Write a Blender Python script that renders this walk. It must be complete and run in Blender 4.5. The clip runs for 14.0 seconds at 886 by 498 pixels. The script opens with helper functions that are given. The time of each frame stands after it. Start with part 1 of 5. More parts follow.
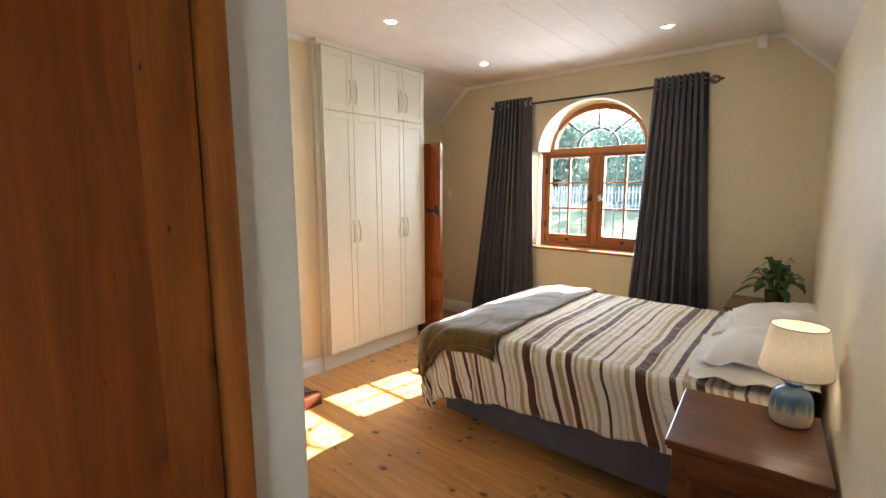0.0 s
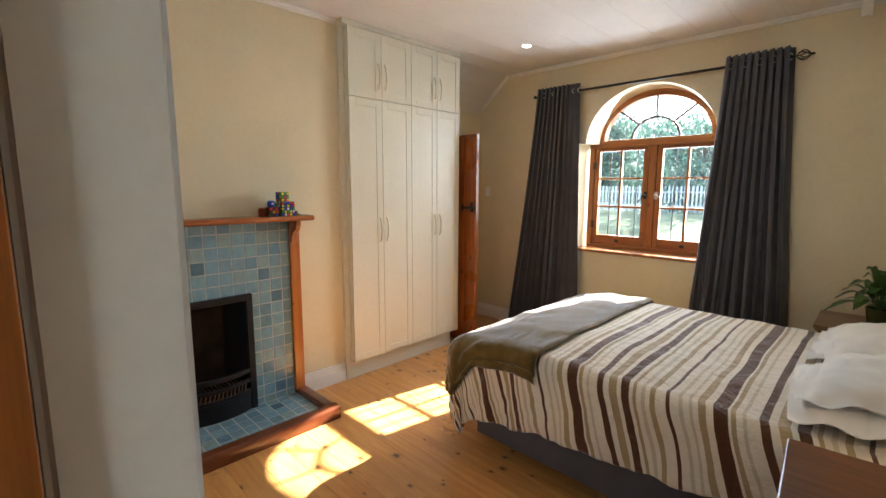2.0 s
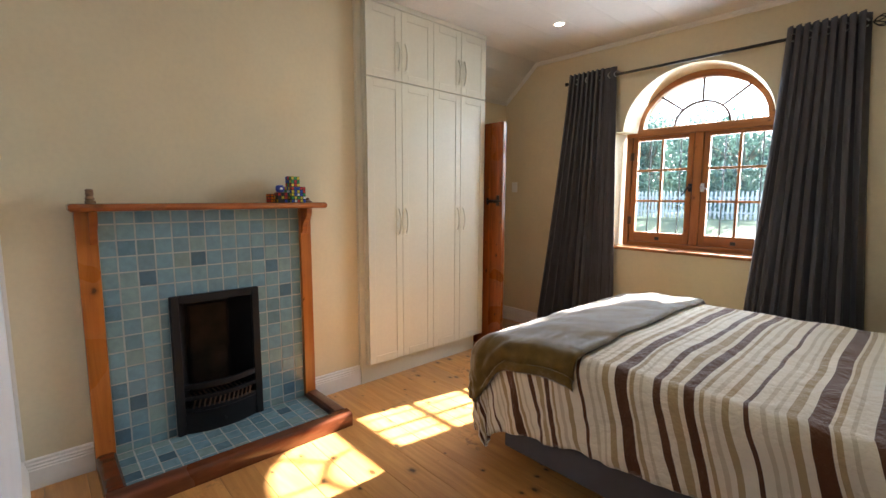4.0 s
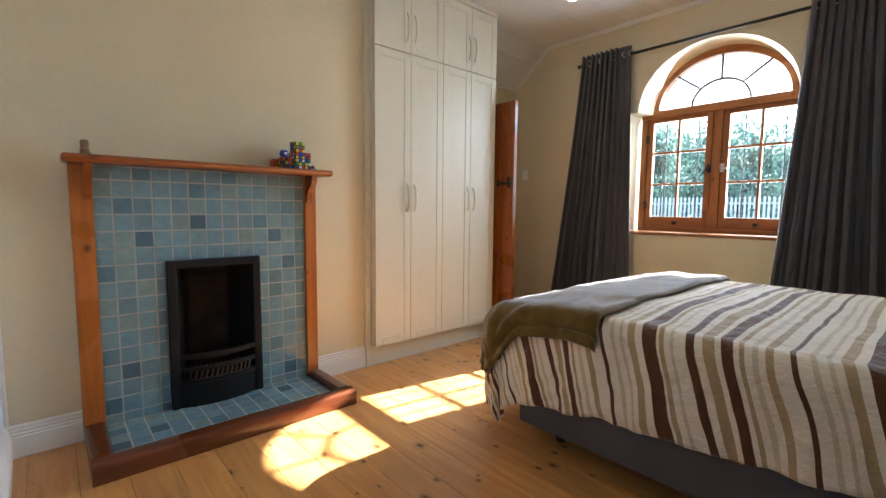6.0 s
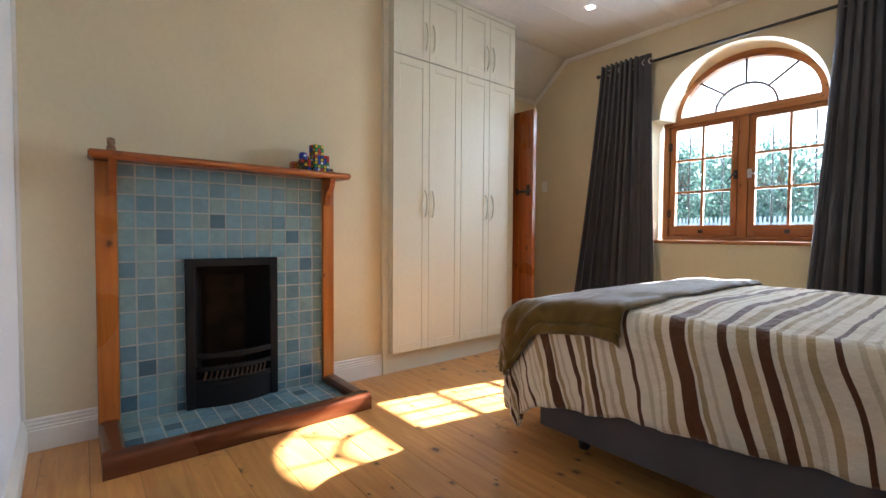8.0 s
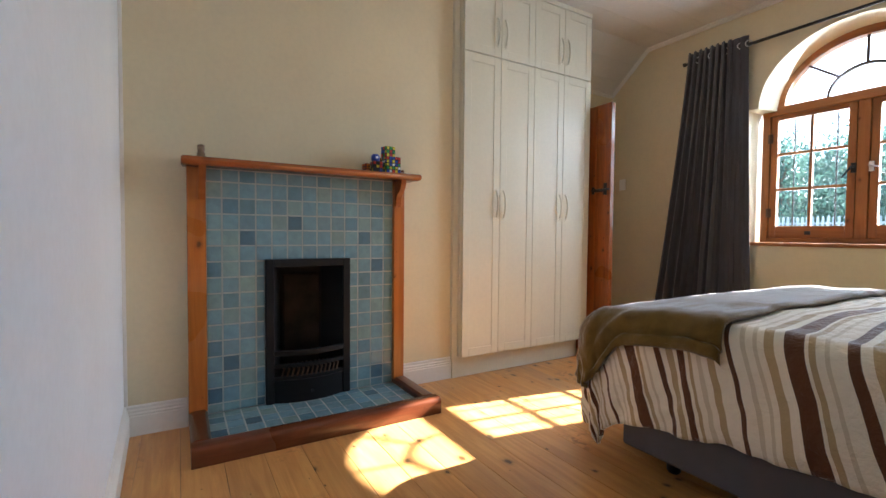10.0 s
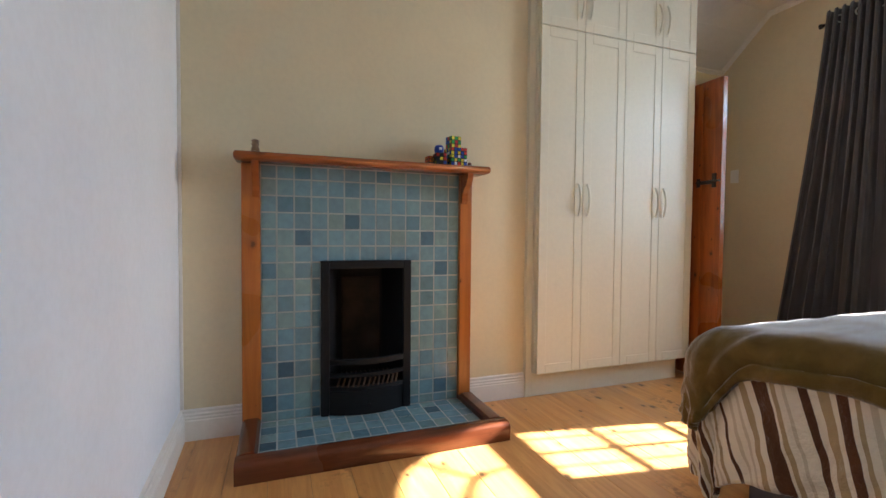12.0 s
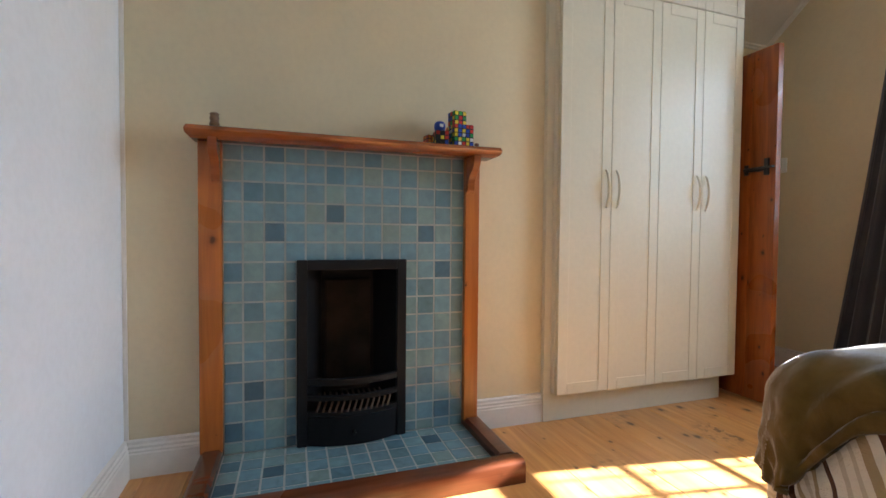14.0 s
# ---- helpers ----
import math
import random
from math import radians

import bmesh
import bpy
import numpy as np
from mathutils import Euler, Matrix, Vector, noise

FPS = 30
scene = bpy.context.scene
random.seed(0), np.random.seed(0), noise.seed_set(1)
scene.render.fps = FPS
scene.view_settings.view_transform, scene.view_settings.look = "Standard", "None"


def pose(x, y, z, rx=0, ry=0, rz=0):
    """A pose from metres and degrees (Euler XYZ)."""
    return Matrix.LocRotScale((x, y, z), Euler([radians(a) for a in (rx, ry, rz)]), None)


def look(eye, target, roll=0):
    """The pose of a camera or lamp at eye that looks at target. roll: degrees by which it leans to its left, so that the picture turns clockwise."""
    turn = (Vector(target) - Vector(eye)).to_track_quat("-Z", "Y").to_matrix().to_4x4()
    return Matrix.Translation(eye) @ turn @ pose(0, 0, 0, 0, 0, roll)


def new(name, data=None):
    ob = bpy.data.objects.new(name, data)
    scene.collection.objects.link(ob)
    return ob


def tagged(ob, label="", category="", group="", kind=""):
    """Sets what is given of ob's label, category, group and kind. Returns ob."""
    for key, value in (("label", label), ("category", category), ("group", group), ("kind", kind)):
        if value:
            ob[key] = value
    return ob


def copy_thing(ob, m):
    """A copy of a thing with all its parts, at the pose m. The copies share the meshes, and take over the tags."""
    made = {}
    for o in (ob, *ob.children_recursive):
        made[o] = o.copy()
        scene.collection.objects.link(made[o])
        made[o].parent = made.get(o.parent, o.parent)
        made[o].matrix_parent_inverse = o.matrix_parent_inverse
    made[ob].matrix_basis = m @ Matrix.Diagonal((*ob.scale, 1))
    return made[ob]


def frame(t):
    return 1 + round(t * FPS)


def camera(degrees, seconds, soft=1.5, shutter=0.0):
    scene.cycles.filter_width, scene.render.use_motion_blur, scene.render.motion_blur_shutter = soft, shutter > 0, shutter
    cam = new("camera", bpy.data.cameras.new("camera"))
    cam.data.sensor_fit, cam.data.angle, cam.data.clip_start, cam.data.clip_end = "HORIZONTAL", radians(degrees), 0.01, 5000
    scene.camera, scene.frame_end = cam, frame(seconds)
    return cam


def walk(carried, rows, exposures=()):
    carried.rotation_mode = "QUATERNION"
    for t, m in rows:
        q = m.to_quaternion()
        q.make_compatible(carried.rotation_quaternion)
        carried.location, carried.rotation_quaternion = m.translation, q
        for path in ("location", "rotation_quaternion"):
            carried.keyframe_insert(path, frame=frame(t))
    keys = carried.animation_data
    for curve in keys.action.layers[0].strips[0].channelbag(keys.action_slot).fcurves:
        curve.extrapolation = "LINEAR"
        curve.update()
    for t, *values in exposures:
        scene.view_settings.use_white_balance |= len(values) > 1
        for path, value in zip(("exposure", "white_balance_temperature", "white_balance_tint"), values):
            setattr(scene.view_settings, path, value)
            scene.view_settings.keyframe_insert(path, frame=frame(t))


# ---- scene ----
cam = camera(89.5, 14.0)
PATH = [
    (0, (3.228, -0.347, 1.611), (1.962, 1.176, 1.335), -0.1),
    (0.5, (3.181, -0.28, 1.601), (1.912, 1.241, 1.325), 0.1),
    (1, (3.131, -0.194, 1.593), (1.829, 1.298, 1.318), 0.1),
    (1.5, (3.082, -0.118, 1.585), (1.731, 1.33, 1.309), 0.1),
    (2, (3.018, -0.047, 1.567), (1.625, 1.361, 1.29), 0.2),
    (2.5, (2.954, 0.017, 1.545), (1.535, 1.4, 1.269), 0.1),
    (3, (2.899, 0.066, 1.495), (1.459, 1.428, 1.228), 0.2),
    (5.5, (2.736, 0.209, 1.23), (1.251, 1.535, 1.043), 0.4),
    (6, (2.723, 0.201, 1.134), (1.233, 1.524, 0.957), 0.5),
    (6.5, (2.719, 0.194, 1.061), (1.224, 1.516, 0.916), 0.5),
    (7, (2.723, 0.209, 1.008), (1.217, 1.522, 0.909), 0.5),
    (9.5, (2.656, 0.247, 0.99), (0.983, 1.341, 0.923), 0.6),
    (10, (2.632, 0.251, 1.003), (0.911, 1.268, 0.934), 0.5),
    (10.5, (2.613, 0.321, 1.022), (0.838, 1.239, 0.952), 0.4),
    (11, (2.586, 0.412, 1.047), (0.74, 1.18, 0.981), 0.4),
    (11.5, (2.523, 0.486, 1.016), (0.645, 1.171, 0.953), 0.5),
    (12, (2.396, 0.455, 0.992), (0.519, 1.144, 0.928), 0.5),
    (12.5, (2.273, 0.5, 0.984), (0.394, 1.183, 0.918), 0.5),
    (13, (2.155, 0.53, 0.994), (0.28, 1.22, 0.911), 0.6),
    (13.5, (2.081, 0.586, 0.977), (0.198, 1.254, 0.905), 0.6),
    (14, (2.035, 0.643, 0.962), (0.139, 1.277, 0.903), 0.5),
]
EXPOSURE = [(0.0, 3.77, 6430, 12), (1.5, 3.63, 6400, 11), (3.0, 3.38, 6300, 11), (6.5, 3.43, 5850, 10), (10.0, 3.35, 5760, 10), (14.0, 3.33, 5680, 8)]
walk(cam, [(t, look(eye, target, roll)) for t, eye, target, roll in PATH], EXPOSURE)

# ---- world, sun and large lights ----
SUN = Vector((0.235, 1.465, 1.0)).normalized()
world = bpy.data.worlds.new("sky")
scene.world = world
world.use_nodes = True
wn = world.node_tree
sky = wn.nodes.new("ShaderNodeTexSky")
sky.sky_type = "NISHITA"
sky.sun_disc = False
sky.sun_elevation = math.asin(SUN.z)
sky.sun_rotation = math.atan2(SUN.x, SUN.y)
wn.nodes["Background"].inputs["Strength"].default_value = 0.10
wn.links.new(sky.outputs["Color"], wn.nodes["Background"].inputs["Color"])


def lamp(name, kind, place, target, energy, colour, **more):
    data = bpy.data.lights.new(name, kind)
    data.energy, data.color = energy, colour
    for key, value in more.items():
        if key == "size":
            data.size = value
        if key == "size_y":
            data.shape, data.size_y = "RECTANGLE", value
        if key == "angle":
            data.angle = radians(value)
        if key == "spot":
            data.spot_size, data.spot_blend = radians(value), 0.6
        if key == "soft":
            data.shadow_soft_size = value
    ob = new(name, data)
    ob.matrix_world = look(place, target)
    return ob


lamp("sun", "SUN", SUN * 30, (0, 0, 0), 5.0, (1.0, 0.975, 0.93), angle=0.6)
SPOTS = [(0.78, 2.02), (0.66, 3.36), (2.27, 3.39)]
for sx, sy in SPOTS:
    lamp("downlight_lamp", "SPOT", (sx, sy, 2.755), (sx, sy, 0), 0.30, (1.0, 0.84, 0.64), spot=118, soft=0.04)
lamp("bedside_bulb", "POINT", (3.222, 1.70, 1.01), (3.2, 1.6, 0), 0.072, (1.0, 0.85, 0.64), soft=0.03)
lamp("window_daylight", "AREA", (1.425, 4.62, 1.72), (1.425, 0, -1.0), 10.5, (0.74, 0.87, 1.0), size=1.35, size_y=1.50)
lamp("passage_daylight", "AREA", (3.50, -1.35, 1.45), (2.5, -0.55, 1.45), 0.25, (0.66, 0.82, 1.0), size=0.65, size_y=1.05)


# ---- materials ----
def material(name, rough=0.5, metal=0.0, spec=0.5):
    m = bpy.data.materials.new(name)
    m.use_nodes = True
    b = m.node_tree.nodes["Principled BSDF"]
    b.inputs["Roughness"].default_value = rough
    b.inputs["Metallic"].default_value = metal
    b.inputs["Specular IOR Level"].default_value = spec
    return m, m.node_tree, b


def node(nt, kind, **values):
    n = nt.nodes.new("ShaderNode" + kind)
    for key, value in values.items():
        n.inputs[key.replace("_", " ")].default_value = value
    return n


def coords(nt, scale, source="Object"):
    tc = nt.nodes.new("ShaderNodeTexCoord")
    mp = node(nt, "Mapping", Scale=scale)
    nt.links.new(tc.outputs[source], mp.inputs["Vector"])
    return mp.outputs["Vector"]


def noise_tex(nt, vec, scale, detail=4.0, rough=0.55, warp=0.0):
    n = node(nt, "TexNoise", Scale=scale, Detail=detail, Roughness=rough, Distortion=warp)
    nt.links.new(vec, n.inputs["Vector"])
    return n.outputs["Fac"]


def ramp(nt, fac, stops, hard=False):
    r = nt.nodes.new("ShaderNodeValToRGB")
    if hard:
        r.color_ramp.interpolation = "CONSTANT"
    e = r.color_ramp.elements
    while len(e) < len(stops):
        e.new(0.5)
    for el, (p, c) in zip(e, stops):
        el.position, el.color = p, (*c, 1.0)
    nt.links.new(fac, r.inputs["Fac"])
    return r.outputs["Color"]


def grey(v):
    return (v, v, v)


def mix(nt, a, b, fac, kind="MIX"):
    m = nt.nodes.new("ShaderNodeMix")
    m.data_type, m.blend_type = "RGBA", kind
    for sock, v in ((m.inputs[6], a), (m.inputs[7], b), (m.inputs[0], fac)):
        if hasattr(v, "is_linked"):
            nt.links.new(v, sock)
        elif isinstance(v, tuple):
            sock.default_value = (*v, 1.0)
        else:
            sock.default_value = v
    return m.outputs[2]


def bump(nt, b, height, strength, distance=0.01):
    n = node(nt, "Bump", Strength=strength, Distance=distance)
    nt.links.new(height, n.inputs["Height"])
    nt.links.new(n.outputs["Normal"], b.inputs["Normal"])


def painted(name, colour, rough=0.6, uneven=0.05, relief=0.12, scale=1.0, spec=0.4):
    """Paint on plaster or joinery: broad unevenness, faint marks, fine relief."""
    m, nt, b = material(name, rough, spec=spec)
    v = coords(nt, (scale, scale, scale))
    broad = noise_tex(nt, v, 1.3, 3.0)
    fine = noise_tex(nt, v, 38.0, 5.0, 0.6)
    lo = tuple(c * (1 - uneven) for c in colour)
    hi = tuple(min(1.0, c * (1 + uneven)) for c in colour)
    col = ramp(nt, broad, [(0.3, lo), (0.7, hi)])
    col = mix(nt, col, ramp(nt, fine, [(0.35, grey(0.9)), (0.6, grey(1.0))]), 0.35, "MULTIPLY")
    nt.links.new(col, b.inputs["Base Color"])
    bump(nt, b, fine, relief, 0.004)
    return m


def pine(name, dark, light, axis="X", rough=0.35, knots=0.5, knot_scale=1.0, vary=0.25, coat=0.0, spec=0.4, coat_rough=0.15, knot_size=1.0, stain=0.0):
    """Sawn pine with long grain along one axis, knots, and a difference from piece to piece."""
    m, nt, b = material(name, rough, spec=spec)
    tc = nt.nodes.new("ShaderNodeTexCoord")
    info = nt.nodes.new("ShaderNodeObjectInfo")
    shift = nt.nodes.new("ShaderNodeVectorMath")
    shift.operation = "MULTIPLY_ADD"
    nt.links.new(info.outputs["Random"], shift.inputs[0])
    shift.inputs[1].default_value = (17.0, 9.0, 23.0)
    nt.links.new(tc.outputs["Object"], shift.inputs[2])
    along = {"X": (1, 14, 14), "Y": (14, 1, 14), "Z": (14, 14, 1)}[axis]
    mp = node(nt, "Mapping", Scale=along)
    nt.links.new(shift.outputs[0], mp.inputs["Vector"])
    grain = noise_tex(nt, mp.outputs["Vector"], 1.5, 7.0, 0.62, 0.9)
    fine = noise_tex(nt, mp.outputs["Vector"], 9.0, 5.0, 0.7, 0.3)
    broad = noise_tex(nt, shift.outputs[0], 1.1, 3.0)
    sep = nt.nodes.new("ShaderNodeSeparateXYZ")
    nt.links.new(shift.outputs[0], sep.inputs[0])
    a, b1, b2 = {"X": ("X", "Y", "Z"), "Y": ("Y", "X", "Z"), "Z": ("Z", "X", "Y")}[axis]
    across = node(nt, "Math")
    nt.links.new(sep.outputs[b1], across.inputs[0])
    nt.links.new(sep.outputs[b2], across.inputs[1])
    flat = nt.nodes.new("ShaderNodeCombineXYZ")
    nt.links.new(sep.outputs[a], flat.inputs[0])
    nt.links.new(across.outputs[0], flat.inputs[1])
    mp2 = node(nt, "Mapping", Scale=(4.4 * knot_scale, 6.4 * knot_scale, 1.0))
    nt.links.new(flat.outputs[0], mp2.inputs["Vector"])
    warp = noise_tex(nt, mp2.outputs["Vector"], 6.0, 2.0)
    add = nt.nodes.new("ShaderNodeVectorMath")
    add.operation = "MULTIPLY_ADD"
    nt.links.new(warp, add.inputs[0])
    add.inputs[1].default_value = grey(0.12)
    nt.links.new(mp2.outputs["Vector"], add.inputs[2])
    vor = node(nt, "TexVoronoi", Scale=1.0)
    vor.voronoi_dimensions = "2D"
    nt.links.new(add.outputs[0], vor.inputs["Vector"])
    pick = nt.nodes.new("ShaderNodeSeparateColor")
    nt.links.new(vor.outputs["Color"], pick.inputs[0])
    size = node(nt, "MapRange", From_Min=0.35, From_Max=1.0, To_Min=0.12, To_Max=1.15 * knot_size)
    nt.links.new(pick.outputs[0], size.inputs[0])
    near = node(nt, "Math")
    near.operation = "DIVIDE"
    nt.links.new(vor.outputs["Distance"], near.inputs[0])
    nt.links.new(size.outputs[0], near.inputs[1])
    col = ramp(nt, grain, [(0.28, dark), (0.62, light)])
    col = mix(nt, col, ramp(nt, fine, [(0.3, grey(0.78)), (0.65, grey(1.0))]), 0.38, "MULTIPLY")
    col = mix(nt, col, ramp(nt, broad, [(0.3, grey(0.75)), (0.7, grey(1.0))]), 0.6, "MULTIPLY")
    spot = ramp(nt, near.outputs[0], [(0.045, grey(1.0)), (0.075, grey(0.55)), (0.13, grey(0.14)), (0.22, grey(0.0))])
    deep = tuple(c * 0.14 for c in dark)
    fac = nt.nodes.new("ShaderNodeMath")
    fac.operation = "MULTIPLY"
    nt.links.new(spot, fac.inputs[0])
    fac.inputs[1].default_value = knots
    col = mix(nt, col, deep, fac.outputs[0])
    if stain:
        patch = ramp(nt, noise_tex(nt, shift.outputs[0], 1.7, 2.0), [(0.56, grey(0.0)), (0.70, grey(1.0))])
        speck = ramp(nt, noise_tex(nt, shift.outputs[0], 26.0, 4.0, 0.6), [(0.50, grey(0.0)), (0.60, grey(stain))])
        col = mix(nt, col, tuple(c * 0.22 for c in dark), mix(nt, patch, speck, 1.0, "MULTIPLY"))
    tint = ramp(nt, info.outputs["Random"], [(0.0, grey(1.0 - vary)), (1.0, grey(1.0))])
    col = mix(nt, col, tint, 1.0, "MULTIPLY")
    nt.links.new(col, b.inputs["Base Color"])
    rr = ramp(nt, broad, [(0.3, grey(rough * 0.8)), (0.7, grey(rough * 1.25))])
    nt.links.new(rr, b.inputs["Roughness"])
    b.inputs["Coat Weight"].default_value = coat
    b.inputs["Coat Roughness"].default_value = coat_rough
    bump(nt, b, fine, 0.08, 0.004)
    return m


def cloth(name, colour, rough=0.9, weave=900.0, fuzz=0.2, uneven=0.12, relief=0.25):
    m, nt, b = material(name, rough, spec=0.2)
    v = coords(nt, (1, 1, 1))
    broad = noise_tex(nt, v, 5.0, 4.0)
    fine = noise_tex(nt, v, weave, 2.0)
    lo = tuple(c * (1 - uneven) for c in colour)
    hi = tuple(min(1.0, c * (1 + uneven)) for c in colour)
    nt.links.new(ramp(nt, broad, [(0.3, lo), (0.7, hi)]), b.inputs["Base Color"])
    b.inputs["Sheen Weight"].default_value = fuzz
    b.inputs["Sheen Roughness"].default_value = 0.5
    bump(nt, b, fine, relief, 0.002)
    return m


CREAM = painted("cream_wall_paint", (0.71, 0.615, 0.415), 0.55)
WHITEWALL = painted("white_wall_paint", (0.84, 0.88, 0.94), 0.32)
CEIL = painted("white_ceiling_paint", (0.74, 0.71, 0.665), 0.85, spec=0.15)
TRIM = painted("white_gloss_trim", (0.80, 0.77, 0.72), 0.3, 0.03, 0.05)
CUPBOARD = painted("cream_cupboard_paint", (0.69, 0.65, 0.515), 0.38, 0.01, 0.008)
FLOORPINE = pine("honey_pine_floor", (0.59, 0.250, 0.062), (0.81, 0.405, 0.122), "X", 0.40, 0.95, 1.0, 0.13, 0.55, 0.5, 0.20, 1.2, 0.75)
DOORPINE = pine("orange_varnished_pine", (0.22, 0.046, 0.006), (0.47, 0.130, 0.021), "Z", 0.28, 0.95, 1.35, 0.25, 0.3)
HALLDOOR = pine("brown_varnished_pine", (0.115, 0.022, 0.003), (0.29, 0.070, 0.008), "Z", 0.38, 0.7, 0.9, 0.1, 0.15)
STILEPINE = pine("brown_pine_edge_board", (0.13, 0.028, 0.004), (0.36, 0.105, 0.016), "Z", 0.36, 1.0, 0.8, 0.1, 0.2)
JAMBPINE = pine("orange_varnished_jamb", (0.28, 0.080, 0.014), (0.50, 0.165, 0.033), "Z", 0.35, 0.9, 0.55, 0.1, 0.2)
FRAMEPINE = pine("honey_varnished_frame", (0.27, 0.085, 0.018), (0.47, 0.175, 0.044), "Z", 0.42, 0.6, 1.0, 0.15, 0.1)
RAILPINE = pine("honey_varnished_rail", (0.27, 0.085, 0.018), (0.47, 0.175, 0.044), "X", 0.42, 0.6, 1.0, 0.15, 0.1)
POSTPINE = pine("mantel_post_pine", (0.36, 0.10, 0.014), (0.54, 0.175, 0.030), "Z", 0.3, 0.9, 1.0, 0.1, 0.3)
SHELFPINE = pine("mantel_shelf_pine", (0.26, 0.062, 0.014), (0.42, 0.125, 0.03), "Y", 0.22, 0.4, 0.7, 0.1, 0.5)
KERBWOOD = pine("red_varnished_kerb", (0.085, 0.021, 0.008), (0.165, 0.046, 0.017), "Y", 0.25, 0.2, 0.6, 0.1, 0.4)
TEAK = pine("dark_teak", (0.070, 0.016, 0.003), (0.20, 0.060, 0.010), "X", 0.32, 0.35, 0.6, 0.1, 0.35, 0.4, 0.25)
OAK = pine("brown_oak", (0.16, 0.085, 0.04), (0.30, 0.17, 0.085), "X", 0.4, 0.1, 0.6, 0.1)
CHARCOAL = cloth("charcoal_curtain_cloth", (0.066, 0.062, 0.070), 0.85, 1200, 0.25, 0.10)
BASECLOTH = cloth("dark_grey_base_cloth", (0.098, 0.090, 0.095), 0.95, 700, 0.1, 0.1)
LINEN = cloth("white_pillow_cotton", (0.78, 0.75, 0.69), 0.9, 800, 0.1, 0.05)
MATTRESS = cloth("white_mattress_cloth", (0.72, 0.70, 0.66), 0.9, 500, 0.1, 0.05)
IRON = painted("black_cast_iron", (0.009, 0.009, 0.010), 0.55, 0.2, 0.3, 4.0, 0.22)
FIREBRICK = painted("sooty_firebrick", (0.021, 0.015, 0.010), 0.9, 0.6, 0.5, 6.0)
BLACKMETAL = painted("black_painted_iron", (0.015, 0.014, 0.014), 0.38, 0.2, 0.15, 6.0)
GROUT = painted("pale_grout", (0.40, 0.42, 0.41), 0.9, 0.15, 0.4, 8.0)
BRONZE = painted("brown_bronze_hinge", (0.075, 0.035, 0.016), 0.45, 0.2, 0.1, 6.0)
STEEL = material("brushed_steel", 0.28, 1.0)[0]
STEEL.node_tree.nodes["Principled BSDF"].inputs["Base Color"].default_value = (0.6, 0.6, 0.6, 1)
PLASTIC = painted("ivory_plastic", (0.86, 0.85, 0.80), 0.35, 0.02, 0.02)
PEARL = painted("pearl_handle", (0.69, 0.65, 0.52), 0.35, 0.02, 0.02)


def glazed_tile(name, tones):
    m, nt, b = material(name, 0.16)
    info = nt.nodes.new("ShaderNodeObjectInfo")
    v = coords(nt, (1, 1, 1))
    shift = nt.nodes.new("ShaderNodeVectorMath")
    shift.operation = "MULTIPLY_ADD"
    nt.links.new(info.outputs["Random"], shift.inputs[0])
    shift.inputs[1].default_value = (7.0, 13.0, 5.0)
    nt.links.new(v, shift.inputs[2])
    tone = ramp(nt, info.outputs["Random"], tones, True)
    cloud = noise_tex(nt, shift.outputs[0], 24.0, 4.0, 0.6, 0.4)
    col = mix(nt, tone, ramp(nt, cloud, [(0.3, grey(0.74)), (0.7, grey(1.15))]), 0.7, "MULTIPLY")
    nt.links.new(col, b.inputs["Base Color"])
    bump(nt, b, cloud, 0.10, 0.006)
    return m


TILE = glazed_tile("blue_glazed_tile", [
    (0.0, (0.170, 0.272, 0.316)), (0.18, (0.206, 0.327, 0.358)), (0.34, (0.170, 0.292, 0.358)), (0.50, (0.227, 0.332, 0.330)),
    (0.64, (0.191, 0.317, 0.372)), (0.76, (0.221, 0.312, 0.302)), (0.87, (0.180, 0.302, 0.363))])
TILE_MID = glazed_tile("mid_blue_glazed_tile", [(0.0, (0.120, 0.215, 0.270)), (0.5, (0.135, 0.228, 0.262))])
TILE_DARK = glazed_tile("dark_blue_glazed_tile", [(0.0, (0.074, 0.135, 0.178)), (0.5, (0.088, 0.158, 0.212))])


